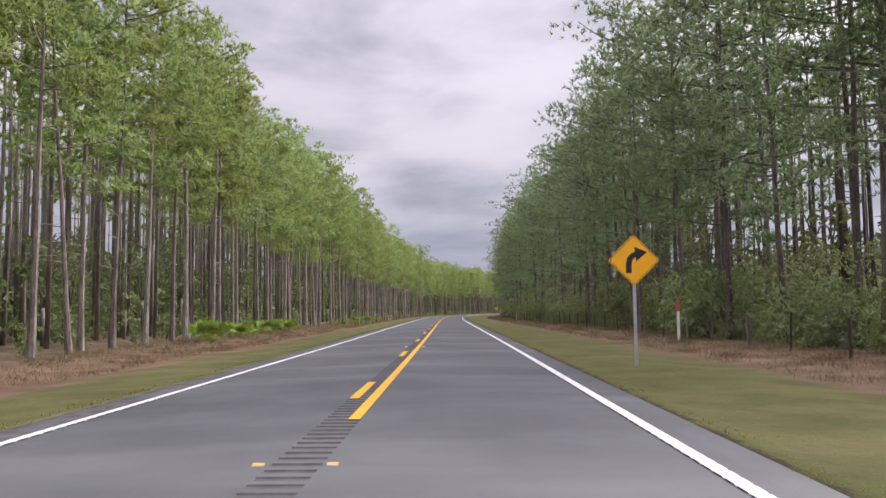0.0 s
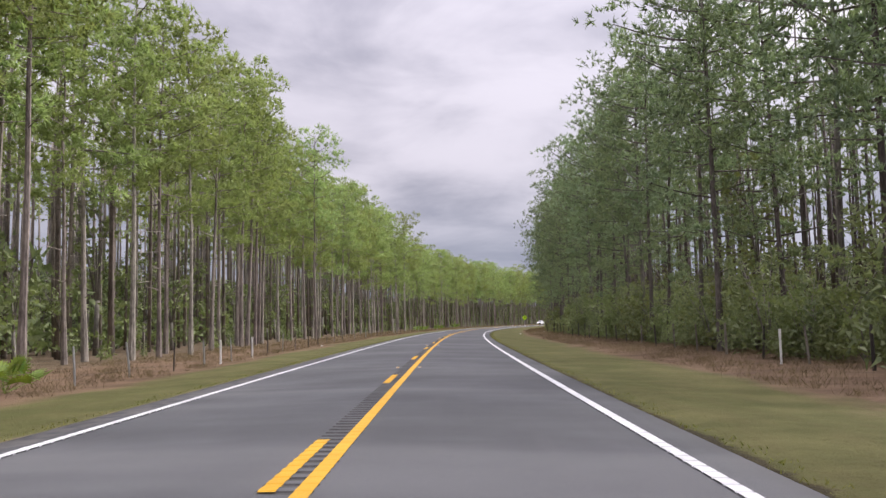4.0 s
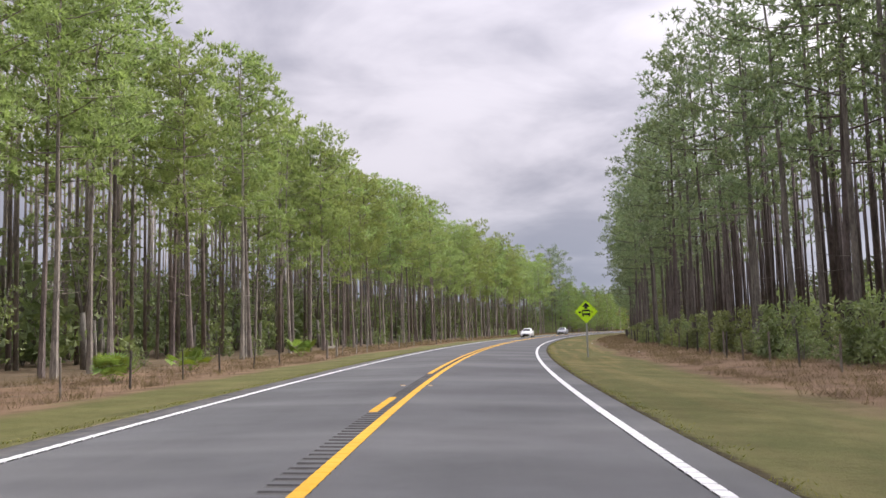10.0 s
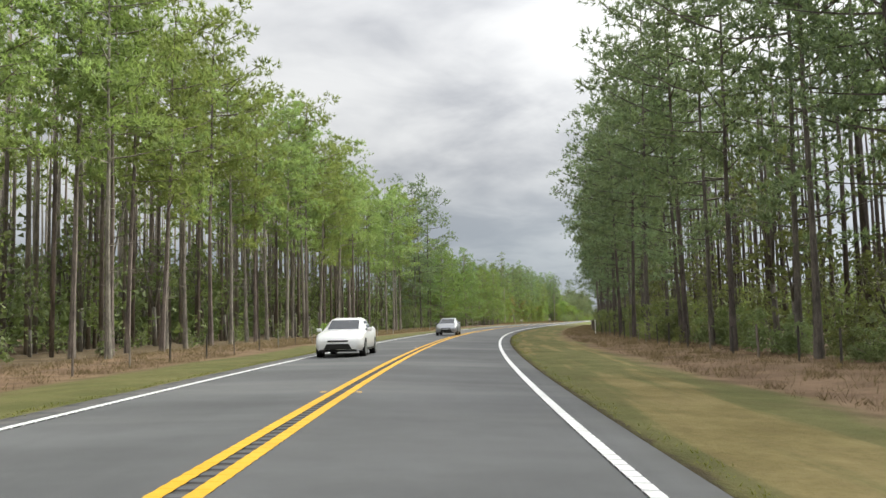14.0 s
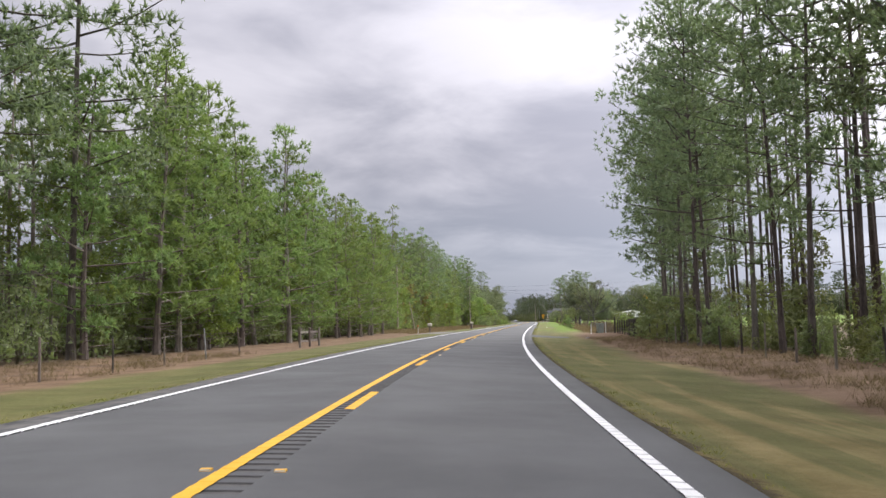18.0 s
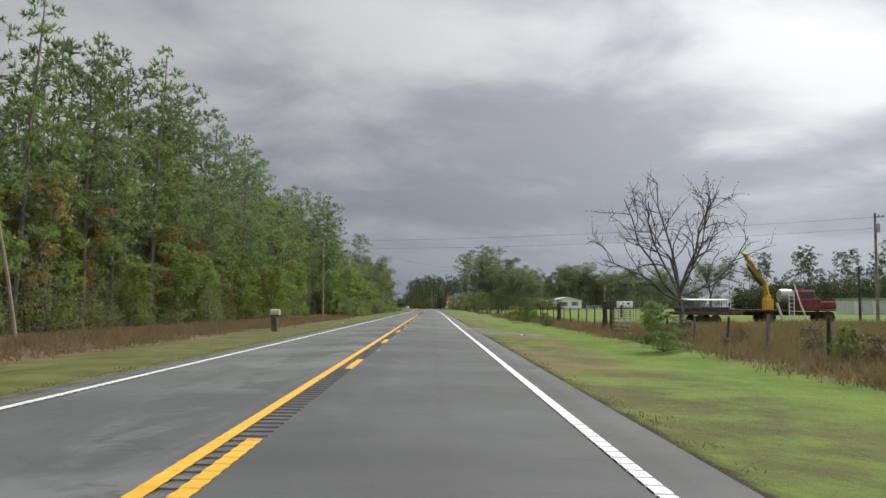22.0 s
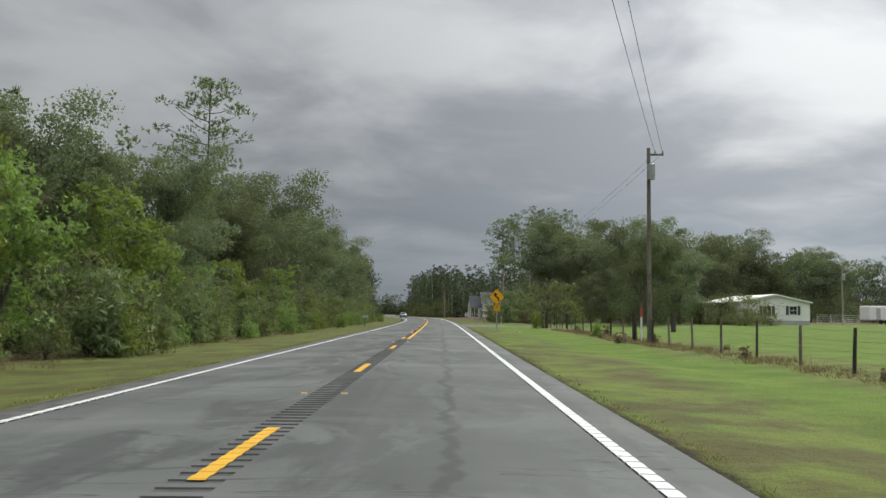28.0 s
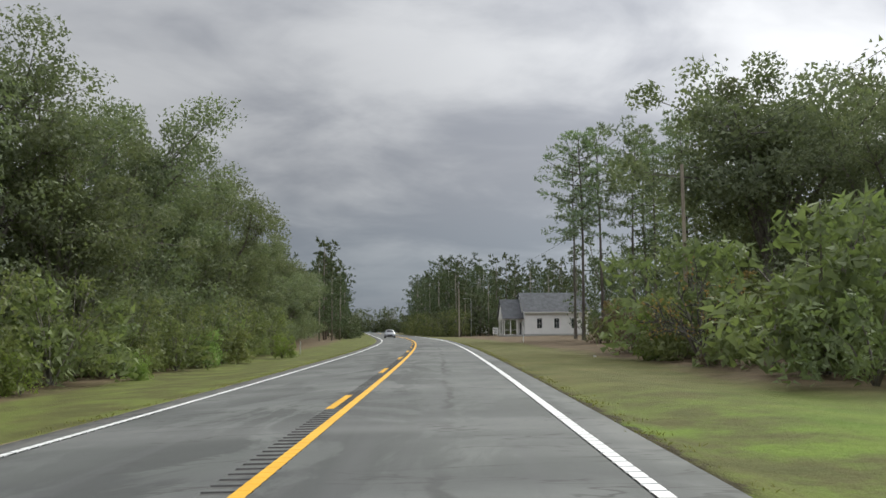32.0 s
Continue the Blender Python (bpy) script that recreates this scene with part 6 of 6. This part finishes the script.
scrap = thing("flatbed_trailer", "low rusty flatbed trailer beside the truck", "trailer", place(632.0, 22.8, 4))
part("deck", box(5.0, 2.2, 0.25, 0, 0, 0.95, 0.03), rust, scrap)
part("stack", box(3.8, 1.6, 0.35, -0.3, 0, 1.25, 0.05), dark_post, scrap)
for x in (-0.8, 0.4):
    part("wheel", rod([(x, -1.05, 0.42), (x, -0.95, 0.42), (x, -0.85, 0.42)], 0.42, 14), black_paint, scrap)
    part("wheel", rod([(x, 0.85, 0.42), (x, 0.95, 0.42), (x, 1.05, 0.42)], 0.42, 14), black_paint, scrap)


# ---- oncoming cars ----
def lofted(sections):
    """A skin through cross-sections of equal corner counts, closed at both ends."""
    bm = bmesh.new()
    rows5 = [[bm.verts.new(p) for p in sec] for sec in sections]
    for a, b in zip(rows5, rows5[1:]):
        for i in range(len(a) - 1):
            bm.faces.new([a[i], a[i + 1], b[i + 1], b[i]])
    for sec in (rows5[0], rows5[-1]):
        if len(sec) > 2:
            bm.faces.new(sec)
    bmesh.ops.recalc_face_normals(bm, faces=bm.faces[:])
    for f in bm.faces:
        f.smooth = True
    return bm


def sedan(s, lat, paint, label, turn=180):
    """A four-door car that looks along its own +y."""
    ob = thing("sedan_car", label, "car", place(s, lat, turn, z=float(crown(s, lat)), size=1.0), group="oncoming cars")

    def rib(y, z0, belt, wide, top=None, twide=0.0):
        t = top if top is not None else belt + 0.03
        tw = twide or wide * 0.86
        half = [(wide * 0.9, z0), (wide, z0 + 0.14), (wide, (z0 + belt) / 2), (wide * 0.985, belt), (tw, t)]
        return [(x, y, z) for x, z in half] + [(-x, y, z) for x, z in half[::-1]]

    part("body", lofted([rib(-2.3, 0.4, 0.75, 0.72), rib(-2.2, 0.3, 0.98, 0.84, 1.06), rib(-1.6, 0.24, 1.0, 0.9, 1.1), rib(-0.9, 0.2, 0.98, 0.91, 1.02), rib(0.3, 0.2, 0.95, 0.91, 0.99),
                         rib(0.95, 0.2, 0.93, 0.91, 0.99), rib(1.7, 0.24, 0.82, 0.9, 0.9), rib(2.15, 0.24, 0.68, 0.84, 0.76), rib(2.33, 0.3, 0.58, 0.7, 0.62)]), paint, ob)
    cabin = [(-2.0, 0.95, 1.0, 0.80, 0.72), (-1.55, 0.95, 1.21, 0.84, 0.64), (-1.0, 0.95, 1.39, 0.86, 0.60), (-0.3, 0.95, 1.46, 0.87, 0.60), (0.3, 0.94, 1.42, 0.87, 0.58), (0.75, 0.93, 1.2, 0.86, 0.62), (1.2, 0.92, 0.98, 0.82, 0.68)]
    part("cabin", lofted([[(wd, y, z0), ((wd + tw) / 2 + 0.02, y, (z0 + t) / 2), (tw + 0.02, y, t - 0.05), (tw - 0.1, y, t), (-tw + 0.1, y, t), (-tw - 0.02, y, t - 0.05), (-(wd + tw) / 2 - 0.02, y, (z0 + t) / 2), (-wd, y, z0)] for y, z0, t, wd, tw in cabin]), paint, ob)

    def across(y, f):
        """A point of the cabin's side: f from the belt to the roof's edge."""
        z0, t, wd, tw = [float(np.interp(y, [c[0] for c in cabin], [c[k] for c in cabin])) for k in (1, 2, 3, 4)]
        return wd + (tw + 0.02 - wd) * f + 0.025, z0 + (t - 0.05 - z0) * f

    for name, y, y2, y3, y4 in (("rear_window", -1.9, -1.12, 0, 0), ("windscreen", 1.12, 0.42, 0, 0)):
        wa, za = across(y, 1.0)
        wb, zb = across(y2, 1.0)
        part(name, lofted([[(-wa + 0.12, y, za + 0.052), (wa - 0.12, y, za + 0.052)], [(-wb + 0.1, y2, zb + 0.056), (wb - 0.1, y2, zb + 0.056)]]), pane, ob)
    for q in (-1, 1):
        for y0, y1, top0, top1 in ((-1.5, -0.42, 0.35, 0.86), (-0.34, 0.85, 0.86, 0.3)):
            ys = np.linspace(y0, y1, 5)
            part("side_window", lofted([[(q * across(y, f)[0], y, across(y, f)[1]) for f in (0.1, float(np.interp(y, [y0, y0 + 0.5, y1 - 0.5, y1], [top0, 0.86, 0.86, top1])))] for y in ys]), pane, ob)
        part("sill", box(0.03, 2.3, 0.08, q * 0.905, 0.0, 0.27, 0.01), black_paint, ob)
        part("tail_light", box(0.2, 0.1, 0.14, q * 0.7, -2.2, 0.88, 0.03), red_paint, ob)
        part("door_handle", box(0.02, 0.16, 0.03, q * 0.915, -0.75, 0.86, 0.008), paint, ob)
        part("headlight", lofted([[(q * 0.36, 2.27, 0.585), (q * 0.36, 2.27, 0.645), (q * 0.40, 2.2, 0.66), (q * 0.40, 2.2, 0.6)], [(q * 0.6, 2.24, 0.58), (q * 0.6, 2.22, 0.675), (q * 0.62, 2.1, 0.70), (q * 0.62, 2.1, 0.6)], [(q * 0.82, 2.1, 0.6), (q * 0.82, 2.06, 0.70), (q * 0.80, 1.95, 0.72), (q * 0.80, 1.95, 0.62)]]), lamp_glass, ob)
        part("mirror", box(0.2, 0.12, 0.13, q * 0.98, 0.75, 1.0, 0.03), paint, ob)
        part("fog_lamp", box(0.16, 0.06, 0.08, q * 0.62, 2.24, 0.36, 0.02), black_paint, ob)
        for y in (-1.4, 1.4):
            wh = part("wheel", rod([(q * 0.72, y, 0.32), (q * 0.82, y, 0.32), (q * 0.92, y, 0.32)], 0.315, 20), black_paint, ob)
            part("wheel_arch", rod([(q * 0.70, y, 0.34), (q * 0.80, y, 0.34), (q * 0.913, y, 0.34)], 0.36, 20), black_paint, ob)
            part("rim", merge(*[box(0.03, 0.045, 0.2, q * 0.925, 0, 0.11, 0.008, m=pose(0, y, 0.32, 72 * k)) for k in range(5)], box(0.03, 0.09, 0.09, q * 0.925, y, 0.32, 0.01)), grey_metal, wh)
            part("hub_ring", rod([(q * 0.90, y, 0.32), (q * 0.915, y, 0.32), (q * 0.922, y, 0.32)], [0.225, 0.225, 0.215], 20), grey_metal, wh)
    part("grille", box(0.78, 0.06, 0.06, 0, 2.325, 0.60, 0.02), black_paint, ob)
    part("lower_grille", prism([(-0.52, 0.3), (0.52, 0.3), (0.4, 0.5), (-0.4, 0.5)], 0.06, pose(0, 2.335, 0)), black_paint, ob)
    part("number_plate", box(0.31, 0.02, 0.15, 0, 2.345, 0.45), white_paint, ob)
    part("plate_bar", box(0.22, 0.005, 0.05, 0, 2.357, 0.45), trim_dark, ob)
    part("bumper", box(1.4, 0.1, 0.08, 0, 2.28, 0.25, 0.03), black_paint, ob)
    return ob


lamp_glass = material("lamp_glass", (0.42, 0.44, 0.46), (0.62, 0.64, 0.66), scale=8.0, fine=60.0, rough=0.12, bump=0.0, spec=0.7)
car_white = material("white_car_paint", (0.74, 0.74, 0.74), (0.8, 0.8, 0.8), scale=2.0, fine=60.0, rough=0.25, bump=0.0, spec=0.6)
car_grey = material("grey_car_paint", (0.28, 0.29, 0.31), (0.33, 0.34, 0.36), scale=2.0, fine=60.0, rough=0.28, bump=0.0, metal=0.4, spec=0.6)
sedan(390.8, -2.35, car_white, "white sedan in the oncoming lane")
sedan(430.0, -0.98, car_grey, "silver-grey sedan in the oncoming lane")
sedan(975, -1.8, car_grey, "dark sedan far off beyond the bend")
